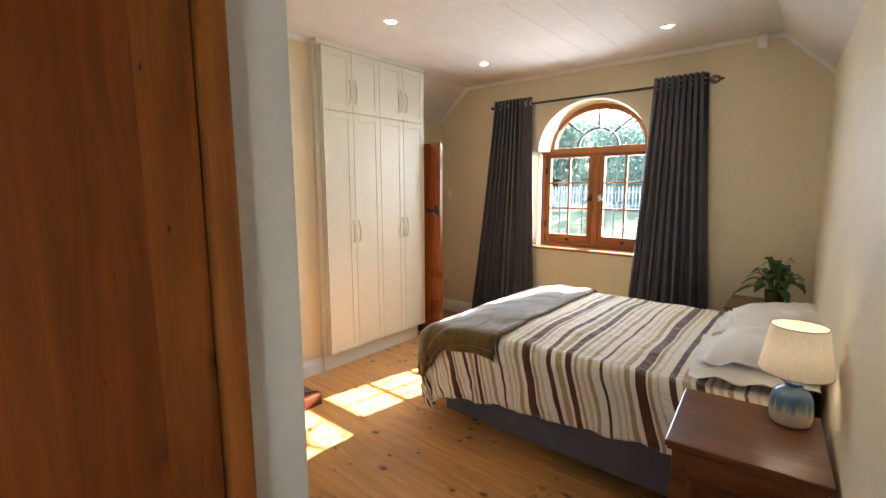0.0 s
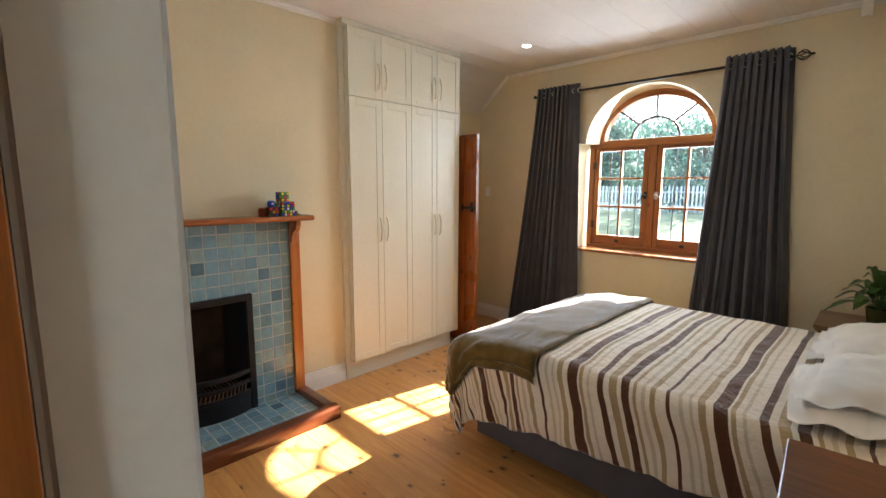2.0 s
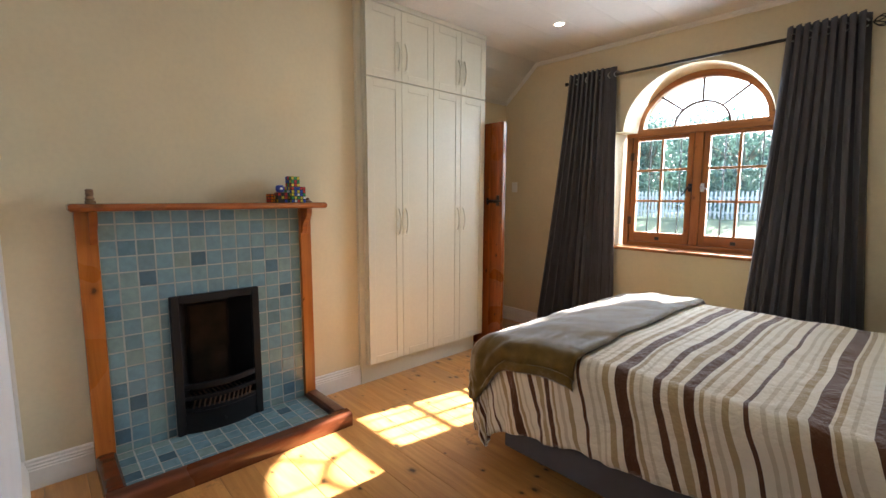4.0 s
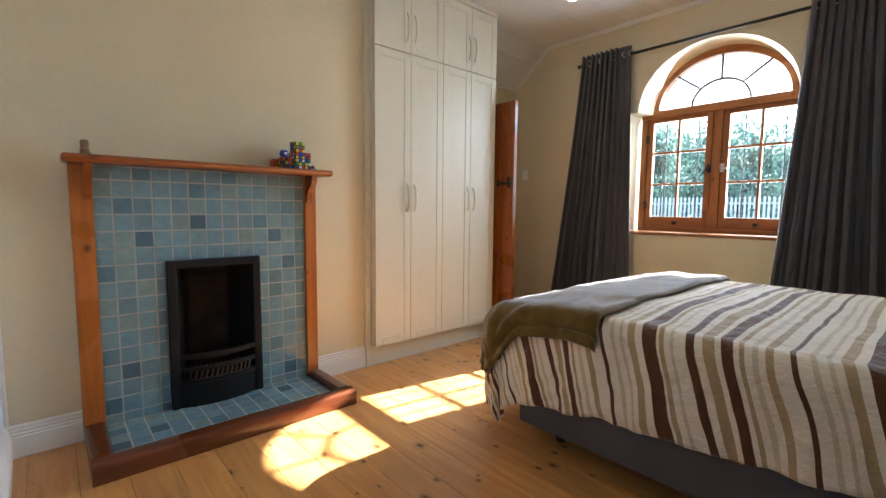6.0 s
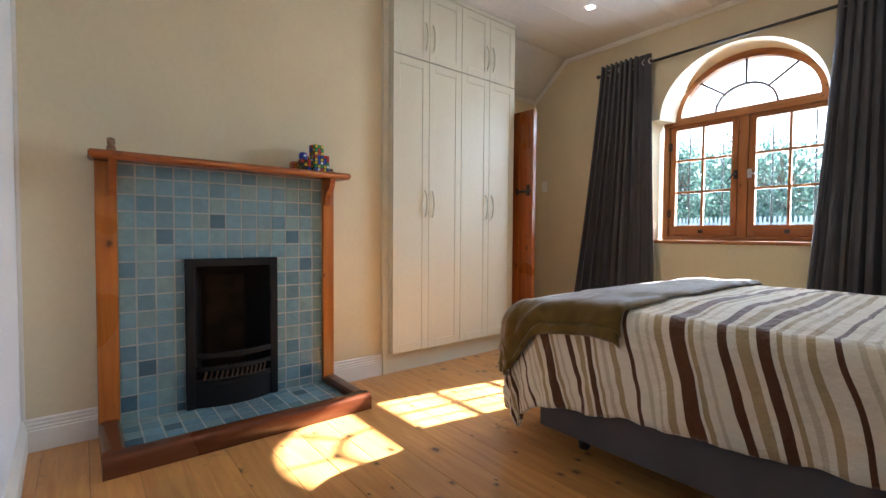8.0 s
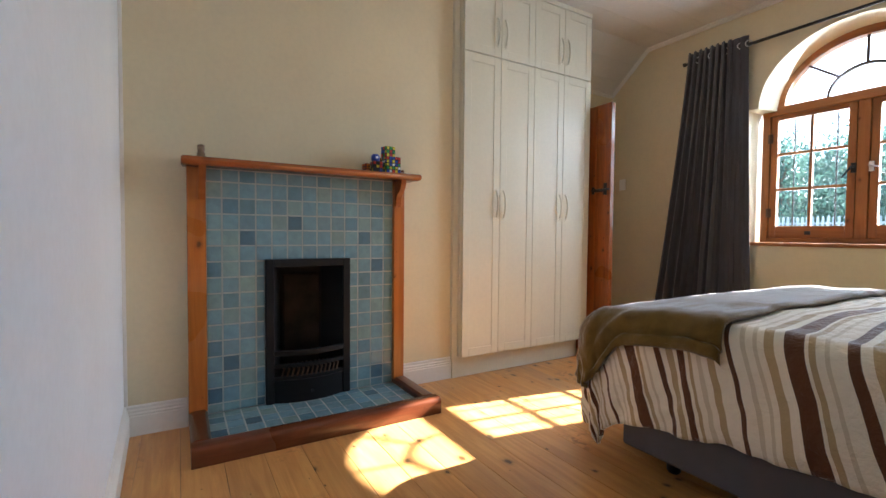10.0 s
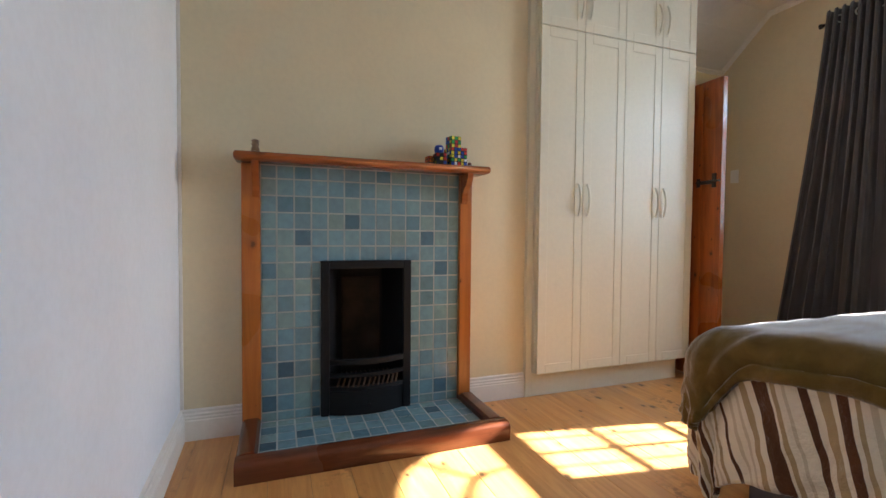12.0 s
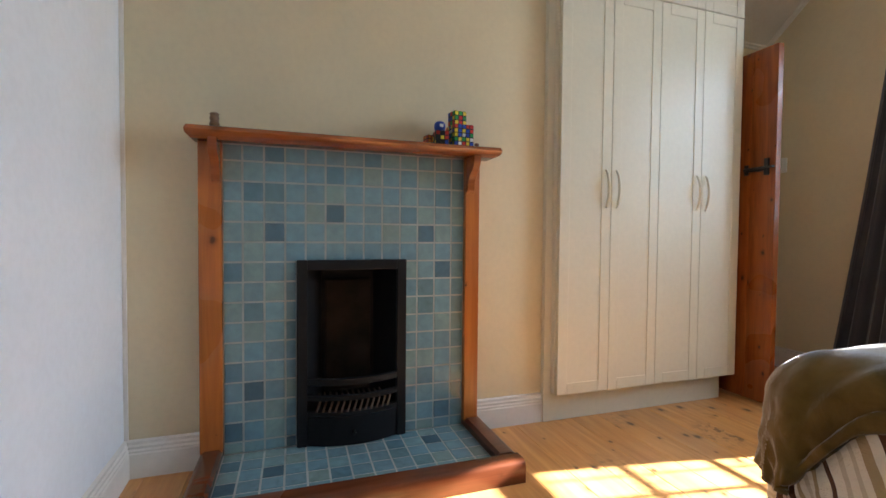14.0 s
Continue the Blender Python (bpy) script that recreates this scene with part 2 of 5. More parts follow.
def striped_cloth():
    """Duvet cotton: brown and khaki stripes in one repeat, laid along the cloth's own length."""
    m, nt, b = material("striped_duvet_cotton", 0.85, spec=0.2)
    uv = nt.nodes.new("ShaderNodeUVMap")
    sep = nt.nodes.new("ShaderNodeSeparateXYZ")
    nt.links.new(uv.outputs["UV"], sep.inputs[0])
    wob = noise_tex(nt, coords(nt, (1, 1, 1)), 300.0, 1.0)
    add = node(nt, "Math")
    add.operation = "MULTIPLY_ADD"
    nt.links.new(wob, add.inputs[0])
    add.inputs[1].default_value = 0.0015
    lag = node(nt, "Math")
    lag.operation = "SUBTRACT"
    lag.inputs[1].default_value = 0.070
    nt.links.new(sep.outputs["X"], lag.inputs[0])
    nt.links.new(lag.outputs[0], add.inputs[2])
    rep = node(nt, "Math")
    rep.operation = "WRAP"
    nt.links.new(add.outputs[0], rep.inputs[0])
    rep.inputs[1].default_value, rep.inputs[2].default_value = 0.632 + 0.632, 0.632
    off = node(nt, "Math")
    off.operation = "MULTIPLY_ADD"
    nt.links.new(rep.outputs[0], off.inputs[0])
    off.inputs[1].default_value, off.inputs[2].default_value = 1 / 0.632, -1.0
    base, pale, khaki, dark = (0.85, 0.765, 0.625), (0.66, 0.565, 0.415), (0.47, 0.34, 0.18), (0.125, 0.050, 0.022)
    bands = [(0.0, 0.050, dark), (0.061, 0.079, khaki), (0.100, 0.112, pale), (0.154, 0.183, dark), (0.212, 0.249, khaki), (0.268, 0.306, dark), (0.322, 0.336, khaki),
             (0.358, 0.376, pale), (0.396, 0.419, khaki), (0.460, 0.475, dark), (0.507, 0.522, pale), (0.545, 0.556, pale), (0.577, 0.604, khaki)]
    stops = []
    for a, z, c in bands:
        stops += [(a / 0.632, c), (z / 0.632, base)]
    col = ramp(nt, off.outputs[0], stops, True)
    broad = noise_tex(nt, coords(nt, (1, 1, 1)), 7.0, 4.0)
    col = mix(nt, col, ramp(nt, broad, [(0.3, grey(0.9)), (0.7, grey(1.0))]), 0.5, "MULTIPLY")
    nt.links.new(col, b.inputs["Base Color"])
    b.inputs["Sheen Weight"].default_value = 0.5
    b.inputs["Sheen Roughness"].default_value = 0.4
    v2 = coords(nt, (1, 1, 1))
    crease = noise_tex(nt, v2, 10.0, 6.0, 0.62, 0.25)
    bump(nt, b, crease, 0.85, 0.034)
    return m


DUVET = striped_cloth()


def velour():
    m, nt, b = material("olive_velour_blanket", 0.8, spec=0.15)
    v = coords(nt, (1, 1, 1))
    nap = noise_tex(nt, v, 9.0, 5.0, 0.6, 0.8)
    pile = noise_tex(nt, v, 420.0, 2.0)
    nt.links.new(ramp(nt, nap, [(0.30, (0.084, 0.051, 0.009)), (0.70, (0.180, 0.115, 0.029))]), b.inputs["Base Color"])
    b.inputs["Sheen Weight"].default_value = 0.8
    b.inputs["Sheen Roughness"].default_value = 0.38
    b.inputs["Sheen Tint"].default_value = (0.95, 0.95, 1.0, 1)
    rumple = noise_tex(nt, v, 16.0, 5.0, 0.65, 0.5)
    both = mix(nt, rumple, pile, 0.22)
    bump(nt, b, both, 0.45, 0.014)
    return m


VELOUR = velour()


def pane_glass():
    m = bpy.data.materials.new("window_glass")
    m.use_nodes = True
    nt = m.node_tree
    nt.nodes.clear()
    out = nt.nodes.new("ShaderNodeOutputMaterial")
    tr = node(nt, "BsdfTransparent", Color=(0.94, 0.97, 0.97, 1))
    gl = node(nt, "BsdfGlossy", Roughness=0.02)
    fr = node(nt, "Fresnel", IOR=1.45)
    mx = nt.nodes.new("ShaderNodeMixShader")
    nt.links.new(fr.outputs[0], mx.inputs[0])
    nt.links.new(tr.outputs[0], mx.inputs[1])
    nt.links.new(gl.outputs[0], mx.inputs[2])
    nt.links.new(mx.outputs[0], out.inputs["Surface"])
    return m


GLASS = pane_glass()


def glow(name, colour, strength):
    m, nt, b = material(name, 0.4)
    b.inputs["Base Color"].default_value = (0.8, 0.8, 0.8, 1)
    b.inputs["Emission Color"].default_value = (*colour, 1)
    b.inputs["Emission Strength"].default_value = strength
    return m


BULB = glow("downlight_glass", (1.0, 0.9, 0.75), 12.0)


def shade_linen():
    m = bpy.data.materials.new("lampshade_linen")
    m.use_nodes = True
    nt = m.node_tree
    b = nt.nodes["Principled BSDF"]
    b.inputs["Roughness"].default_value = 0.9
    out = nt.nodes["Material Output"]
    slub = noise_tex(nt, coords(nt, (260, 260, 12)), 1.0, 3.0, 0.7)
    col = ramp(nt, slub, [(0.3, (0.66, 0.59, 0.47)), (0.7, (0.80, 0.73, 0.60))])
    nt.links.new(col, b.inputs["Base Color"])
    tl = nt.nodes.new("ShaderNodeBsdfTranslucent")
    nt.links.new(col, tl.inputs["Color"])
    mx = nt.nodes.new("ShaderNodeMixShader")
    mx.inputs[0].default_value = 0.17
    nt.links.new(b.outputs[0], mx.inputs[1])
    nt.links.new(tl.outputs[0], mx.inputs[2])
    nt.links.new(mx.outputs[0], out.inputs["Surface"])
    bump(nt, b, slub, 0.3, 0.003)
    return m


SHADE = shade_linen()


def drip_glaze():
    """Stoneware with a blue glaze run down over a cream body."""
    m, nt, b = material("blue_drip_glaze", 0.14)
    tc = nt.nodes.new("ShaderNodeTexCoord")
    sep = nt.nodes.new("ShaderNodeSeparateXYZ")
    nt.links.new(tc.outputs["Object"], sep.inputs[0])
    runs = noise_tex(nt, coords(nt, (60, 60, 1.5)), 1.0, 2.0)
    add = node(nt, "Math")
    add.operation = "MULTIPLY_ADD"
    nt.links.new(runs, add.inputs[0])
    add.inputs[1].default_value = 0.13
    nt.links.new(sep.outputs["Z"], add.inputs[2])
    fac = node(nt, "MapRange", From_Min=0.735, From_Max=0.985)
    nt.links.new(add.outputs[0], fac.inputs[0])
    col = ramp(nt, fac.outputs[0], [(0.0, (0.62, 0.55, 0.40)), (0.46, (0.60, 0.53, 0.38)), (0.52, (0.30, 0.36, 0.33)), (0.60, (0.10, 0.19, 0.30)), (0.80, (0.055, 0.12, 0.23)), (1.0, (0.15, 0.24, 0.33))])
    nt.links.new(col, b.inputs["Base Color"])
    return m


GLAZE = drip_glaze()


def leaf_mat(name, a, c, rough=0.4, through_light=0.0):
    m, nt, b = material(name, rough)
    geo = nt.nodes.new("ShaderNodeNewGeometry")
    col = ramp(nt, geo.outputs["Random Per Island"], [(0.0, a), (1.0, c)])
    nt.links.new(mix(nt, col, ramp(nt, noise_tex(nt, coords(nt, (1, 1, 1)), 30.0), [(0.3, grey(0.7)), (0.7, grey(1.0))]), 0.6, "MULTIPLY"), b.inputs["Base Color"])
    if through_light:
        tl = node(nt, "BsdfTranslucent")
        nt.links.new(mix(nt, col, (0.9, 1.0, 0.85), 0.5, "MULTIPLY"), tl.inputs["Color"])
        both = nt.nodes.new("ShaderNodeMixShader")
        both.inputs[0].default_value = through_light
        nt.links.new(b.outputs[0], both.inputs[1])
        nt.links.new(tl.outputs[0], both.inputs[2])
        nt.links.new(both.outputs[0], nt.nodes["Material Output"].inputs["Surface"])
    return m


LEAF = leaf_mat("house_plant_leaf", (0.025, 0.075, 0.012), (0.06, 0.15, 0.025), 0.3)
TREELEAF = leaf_mat("tree_leaf", (0.050, 0.098, 0.085), (0.120, 0.185, 0.150), 0.5, 0.4)
BARK = painted("grey_bark", (0.16, 0.12, 0.09), 0.9, 0.4, 0.8, 5.0)
LAWN = painted("lawn_and_gravel", (0.20, 0.21, 0.11), 0.95, 0.5, 0.8, 0.6)
PAVE = painted("pale_paving", (0.56, 0.55, 0.52), 0.9, 0.2, 0.4, 1.5)
FENCE = painted("weathered_white_fence", (0.40, 0.42, 0.44), 0.7, 0.15, 0.3, 3.0)
GREENPOT = painted("green_glazed_pot", (0.075, 0.085, 0.02), 0.25, 0.3, 0.1, 8.0)


# ---- mesh helpers ----
WORLD = {}


def finish(ob, smooth):
    for p in ob.data.polygons:
        p.use_smooth = smooth
    if smooth:
        ob.data.set_sharp_from_angle(angle=radians(40))
    return ob


def part(name, bm, mat, parent=None, label="", smooth=False):
    """Link a bmesh, in world coordinates, as one mesh object under its thing."""
    me = bpy.data.meshes.new(name)
    bm.to_mesh(me)
    bm.free()
    me.materials.append(mat)
    ob = new(name, me)
    if parent is not None:
        ob.parent = parent
        ob.matrix_parent_inverse = WORLD.get(parent.name, Matrix()).inverted()
    finish(ob, smooth)
    if label:
        ob["label"] = label
    return ob


def thing(name, place, label, category, group="", kind=""):
    ob = new(name)
    ob.empty_display_size = 0.1
    ob.location = place
    WORLD[ob.name] = Matrix.Translation(place)
    return tagged(ob, label, category, group, kind)


def box(bm, x0, x1, y0, y1, z0, z1, bevel=0.0, turn=None, seg=2):
    made = bmesh.ops.create_cube(bm, size=1.0)["verts"]
    m = Matrix.Translation(((x0 + x1) / 2, (y0 + y1) / 2, (z0 + z1) / 2)) @ Matrix.Diagonal((x1 - x0, y1 - y0, z1 - z0, 1))
    bmesh.ops.transform(bm, matrix=m, verts=made)
    if bevel:
        es = list({e for v in made for e in v.link_edges})
        made = bmesh.ops.bevel(bm, geom=es, offset=bevel, segments=seg, affect="EDGES", profile=0.6)["verts"]
    if turn is not None:
        bmesh.ops.transform(bm, matrix=turn, verts=[v for v in made if v.is_valid])
    return bm


def boxed(x0, x1, y0, y1, z0, z1, bevel=0.0, turn=None):
    return box(bmesh.new(), x0, x1, y0, y1, z0, z1, bevel, turn)


def lathe(bm, profile, centre, n=28, cap=True):
    """Turn a profile of (radius, z) round a vertical axis."""
    rings = []
    for r, z in profile:
        rings.append([bm.verts.new((centre[0] + r * math.cos(2 * math.pi * i / n), centre[1] + r * math.sin(2 * math.pi * i / n), z)) for i in range(n)])
    for a, b in zip(rings, rings[1:]):
        for i in range(n):
            bm.faces.new((a[i], a[(i + 1) % n], b[(i + 1) % n], b[i]))
    if cap:
        bm.faces.new(list(reversed(rings[0])))
        bm.faces.new(rings[-1])
    return bm


def tube(bm, path, radius, n=8):
    """A round bar along a path of points; radius is one number or one for each point."""
    pts = [Vector(p) for p in path]
    rad = radius if isinstance(radius, (list, tuple)) else [radius] * len(pts)
    rings = []
    for i, p in enumerate(pts):
        d = (pts[min(i + 1, len(pts) - 1)] - pts[max(i - 1, 0)]).normalized()
        side = d.cross(Vector((0, 0, 1)) if abs(d.z) < 0.9 else Vector((1, 0, 0))).normalized()
        up = side.cross(d)
        rings.append([bm.verts.new(p + rad[i] * (math.cos(2 * math.pi * k / n) * side + math.sin(2 * math.pi * k / n) * up)) for k in range(n)])
    for a, b in zip(rings, rings[1:]):
        for k in range(n):
            bm.faces.new((a[k], a[(k + 1) % n], b[(k + 1) % n], b[k]))
    bm.faces.new(list(reversed(rings[0])))
    bm.faces.new(rings[-1])
    return bm


def extrude_profile(bm, outline, a, b, place):
    """A closed outline of (u, v), swept from a to b; place(u, v, w) gives the point."""
    one = [bm.verts.new(place(u, v, a)) for u, v in outline]
    two = [bm.verts.new(place(u, v, b)) for u, v in outline]
    n = len(one)
    for i in range(n):
        bm.faces.new((one[i], one[(i + 1) % n], two[(i + 1) % n], two[i]))
    bm.faces.new(list(reversed(one)))
    bm.faces.new(two)
    bmesh.ops.recalc_face_normals(bm, faces=bm.faces)
    return bm


def structure(name, bm, mat, label, category="", smooth=False):
    return tagged(part(name, bm, mat, None, "", smooth), label, category or name.split("_")[0], kind="structure")


# ---- the shell of the room ----
H = 2.78
YW = 4.12          # window wall, inner face
XA = -0.50         # alcove wall beyond the wardrobe
ANG = 0.027        # the door wall is a little out of square


def door_wall_y(x):
    return 0.012 + ANG * x


def right_wall_x(y):
    return 3.41 - 0.038 * y


wall = bmesh.new()
box(wall, -0.30, 0, -0.3, 0.69, 0, 2.95)
box(wall, -0.30, 0, 1.095, 1.90, 0, 2.95)
box(wall, -0.30, 0, 0.69, 1.095, 0.83, 2.95)
box(wall, -0.30, 0, 0.69, 1.095, -0.02, 0.055)
structure("wall_west", wall, CREAM, "cream painted plaster wall with the fireplace", "wall")
wall = bmesh.new()
box(wall, XA - 0.25, XA, 1.9, YW + 0.45, 0, 2.95)
structure("wall_alcove", wall, CREAM, "cream painted plaster wall beyond the wardrobe", "wall")

WX0, WX1, WZ0, WZ1, WC = 0.785, 2.06, 0.955, 1.99, 1.425
wall = bmesh.new()
box(wall, XA - 0.25, WX0, YW, YW + 0.29, 0, 2.95)
box(wall, WX1, 4.0, YW, YW + 0.29, 0, 2.95)
box(wall, WX0, WX1, YW, YW + 0.29, 0, WZ0)
# the arch narrows from the room face to the window frame
STATIONS = ((YW, 0.562, 0.485), (4.337, 0.520, 0.464), (YW + 0.29, 0.560, 0.510))
rims = []
for y, rx, rz in STATIONS:
    arch = [(WC - rx * math.cos(math.pi * i / 40), WZ1 + rz * math.sin(math.pi * i / 40)) for i in range(41)]
    rims.append([(wall.verts.new((x, y, zz)), wall.verts.new((x, y, 2.95))) for x, zz in [(WX0, WZ1)] + arch + [(WX1, WZ1)]])
for k in range(len(rims[0]) - 1):
    for front, back in zip(rims, rims[1:]):
        wall.faces.new((front[k + 1][0], front[k][0], back[k][0], back[k + 1][0]))
    f, g = rims[0], rims[-1]
    wall.faces.new((f[k][0], f[k + 1][0], f[k + 1][1], f[k][1]))
    wall.faces.new((g[k][1], g[k + 1][1], g[k + 1][0], g[k][0]))
structure("wall_north", wall, CREAM, "cream painted wall with a deep arched window opening", "wall")

wall = bmesh.new()
for ya, yb, za, zb in ((-0.95, YW + 0.05, 0, 2.95), (-3.0, -1.75, 0, 2.95), (-1.75, -0.95, 0, 0.85), (-1.75, -0.95, 2.05, 2.95)):
    extrude_profile(wall, [(right_wall_x(yb), yb), (right_wall_x(ya), ya), (4.0, ya), (4.0, yb)], za, zb, lambda u, v, w: (u, v, w))
structure("wall_east", wall, CREAM, "cream painted wall behind the bed", "wall")

JX = 2.553
wall = bmesh.new()
extrude_profile(wall, [(0.0, door_wall_y(0)), (JX, door_wall_y(JX)), (JX, door_wall_y(JX) - 0.118), (0.0, door_wall_y(0) - 0.118)], 0, 2.95, lambda u, v, w: (u, v, w))
bmesh.ops.bevel(wall, geom=[e for e in wall.edges if abs(e.verts[0].co.z - e.verts[1].co.z) > 1 and e.verts[0].co.x > 2], offset=0.008, segments=3, affect="EDGES")
extrude_profile(wall, [(JX, door_wall_y(JX)), (3.6, door_wall_y(3.6)), (3.6, door_wall_y(3.6) - 0.118), (JX, door_wall_y(JX) - 0.118)], 2.10, 2.95, lambda u, v, w: (u, v, w))
structure("wall_south", wall, WHITEWALL, "white painted partition wall beside the doorway", "wall")

# the passage behind the doorway
wall = bmesh.new()
box(wall, 1.55, 1.75, -3.0, -0.15, 0, 2.95)
structure("wall_passage", wall, WHITEWALL, "white painted passage wall", "wall")
wall = bmesh.new()
box(wall, 1.55, 3.60, -3.15, -3.0, 0, 2.95)
structure("wall_passage_end", wall, WHITEWALL, "white painted passage end wall", "wall")

ceil = bmesh.new()
KL, KR = -0.09, 2.93
n = 11
for i in range(n):
    x0, x1 = KL + (KR - KL) * i / n, KL + (KR - KL) * (i + 1) / n
    box(ceil, x0 + 0.0011, x1 - 0.0011, -3.1, YW + 0.05, H, H + 0.02, 0.0)
box(ceil, KL - 0.1, 3.7, -3.1, YW + 0.05, H + 0.004, H + 0.06)


def slope(xa, za, xb, zb):
    m = 3
    for i in range(m):
        a, b = (i + 0.006) / m, (i + 0.994) / m
        pts = [(xa + (xb - xa) * f, za + (zb - za) * f) for f in (a, b)]
        extrude_profile(ceil, [pts[0], pts[1], (pts[1][0], pts[1][1] + 0.06), (pts[0][0], pts[0][1] + 0.06)], -0.1 if xb > 1 else 3.135, YW + 0.05, lambda u, v, w: (u, w, v))
    extrude_profile(ceil, [(xa, za + 0.004), (xb, zb + 0.004), (xb, zb + 0.12), (xa, za + 0.12)], -0.1 if xb > 1 else 3.135, YW + 0.05, lambda u, v, w: (u, w, v))


slope(KL, H, XA - 0.03, 2.42)
slope(KR, H, 3.42, 2.29)
structure("ceiling", ceil, CEIL, "white painted boarded ceiling with sloping sides", "ceiling")

trim = bmesh.new()
CP = [(0, 0), (0.028, 0), (0.026, 0.012), (0.014, 0.018), (0.010, 0.032), (0, 0.034)]
extrude_profile(trim, CP, KL, KR, lambda u, v, w: (w, YW - u, H - v))
extrude_profile(trim, CP, -0.0, 1.86, lambda u, v, w: (u, w, H - v))
extrude_profile(trim, CP, KR, 3.40, lambda u, v, w: (w, YW - u, H - (w - KR) - v))
extrude_profile(trim, CP, XA, KL, lambda u, v, w: (w, YW - u, H - (KL - w) * 0.84 - v))
extrude_profile(trim, CP, XA, 0.0, lambda u, v, w: (XA + u, 3.14 + (w - XA) * 1.9, 2.44 - v))
structure("cornice", trim, TRIM, "narrow white painted cornice moulding", "trim")

SK = [(0, 0), (0.022, 0), (0.022, 0.095), (0.018, 0.100), (0.020, 0.108), (0.014, 0.114), (0.016, 0.124), (0.010, 0.130), (0.011, 0.142), (0, 0.148)]
sk = bmesh.new()
extrude_profile(sk, SK, 0.0, 0.283, lambda u, v, w: (u, w, v))
extrude_profile(sk, SK, 1.50, 1.867, lambda u, v, w: (u, w, v))
extrude_profile(sk, SK, 0.0, JX - 0.01, lambda u, v, w: (w, door_wall_y(w) + u, v))
extrude_profile(sk, SK, XA, 3.26, lambda u, v, w: (w, YW - u, v))
structure("baseboard", sk, TRIM, "tall white painted moulded skirting board", "baseboard")

cord = bmesh.new()
box(cord, 0.0005, 0.010, door_wall_y(0) + 0.001, door_wall_y(0) + 0.016, 0.149, 2.745, 0.002)
structure("wall_conduit", cord, TRIM, "thin white conduit in the wall corner", "conduit", True)

# door frame and open door at the passage
ent = thing("door_1", (2.56, -0.07, 0), "open brown varnished pine door with frame in the passage", "door", kind="structure")
fr = bmesh.new()
box(fr, 2.45, 2.593, -0.076, -0.039, 0, 2.1, 0.006)
part("jamb", fr, JAMBPINE, ent)
lf = bmesh.new()
box(lf, 2.530, 2.572, -0.88, -0.1506, 0.01, 2.04, 0.0008)
part("door_leaf", lf, HALLDOOR, ent)
part("door_stile", boxed(2.530, 2.572, -0.1505, -0.079, 0.01, 2.04, 0.0015), STILEPINE, ent, "paler pine edge board")

# ---- window ----
win = thing("window_1", (WC, 4.35, WZ0), "honey varnished pine casement window with arched fanlight", "window", kind="structure")
FY0, FY1 = 4.335, 4.40
def member(name, mat, *b, bevel=0.006, parent=None):
    return part(name, boxed(*b, bevel), mat, parent or win)


member("window_frame", FRAMEPINE, 0.80, 0.855, FY0, FY1, 0.955, 2.0)
member("window_frame", FRAMEPINE, 1.995, 2.055, FY0, FY1, 0.955, 2.0)
member("window_frame", FRAMEPINE, 1.391, 1.459, FY0 + 0.004, FY1, 0.99, 1.96)
member("window_frame", RAILPINE, 0.856, 1.994, FY0 - 0.006, FY1, 0.955, 0.992)
member("transom", RAILPINE, 0.803, 2.052, FY0 - 0.012, FY1, 1.955, 2.022)
for bb in ((0.845, 0.880, 0.957, 1.99), (1.970, 2.005, 0.957, 1.99), (1.370, 1.480, 0.957, 1.99)):
    member("rebate", FRAMEPINE, bb[0], bb[1], FY1 - 0.011, FY1 + 0.004, bb[2], bb[3], bevel=0.0)
for bb in ((0.975, 1.010), (1.940, 1.970)):
    member("rebate", RAILPINE, 0.846, 2.004, FY1 - 0.010, FY1 + 0.006, bb[0], bb[1], bevel=0.0)
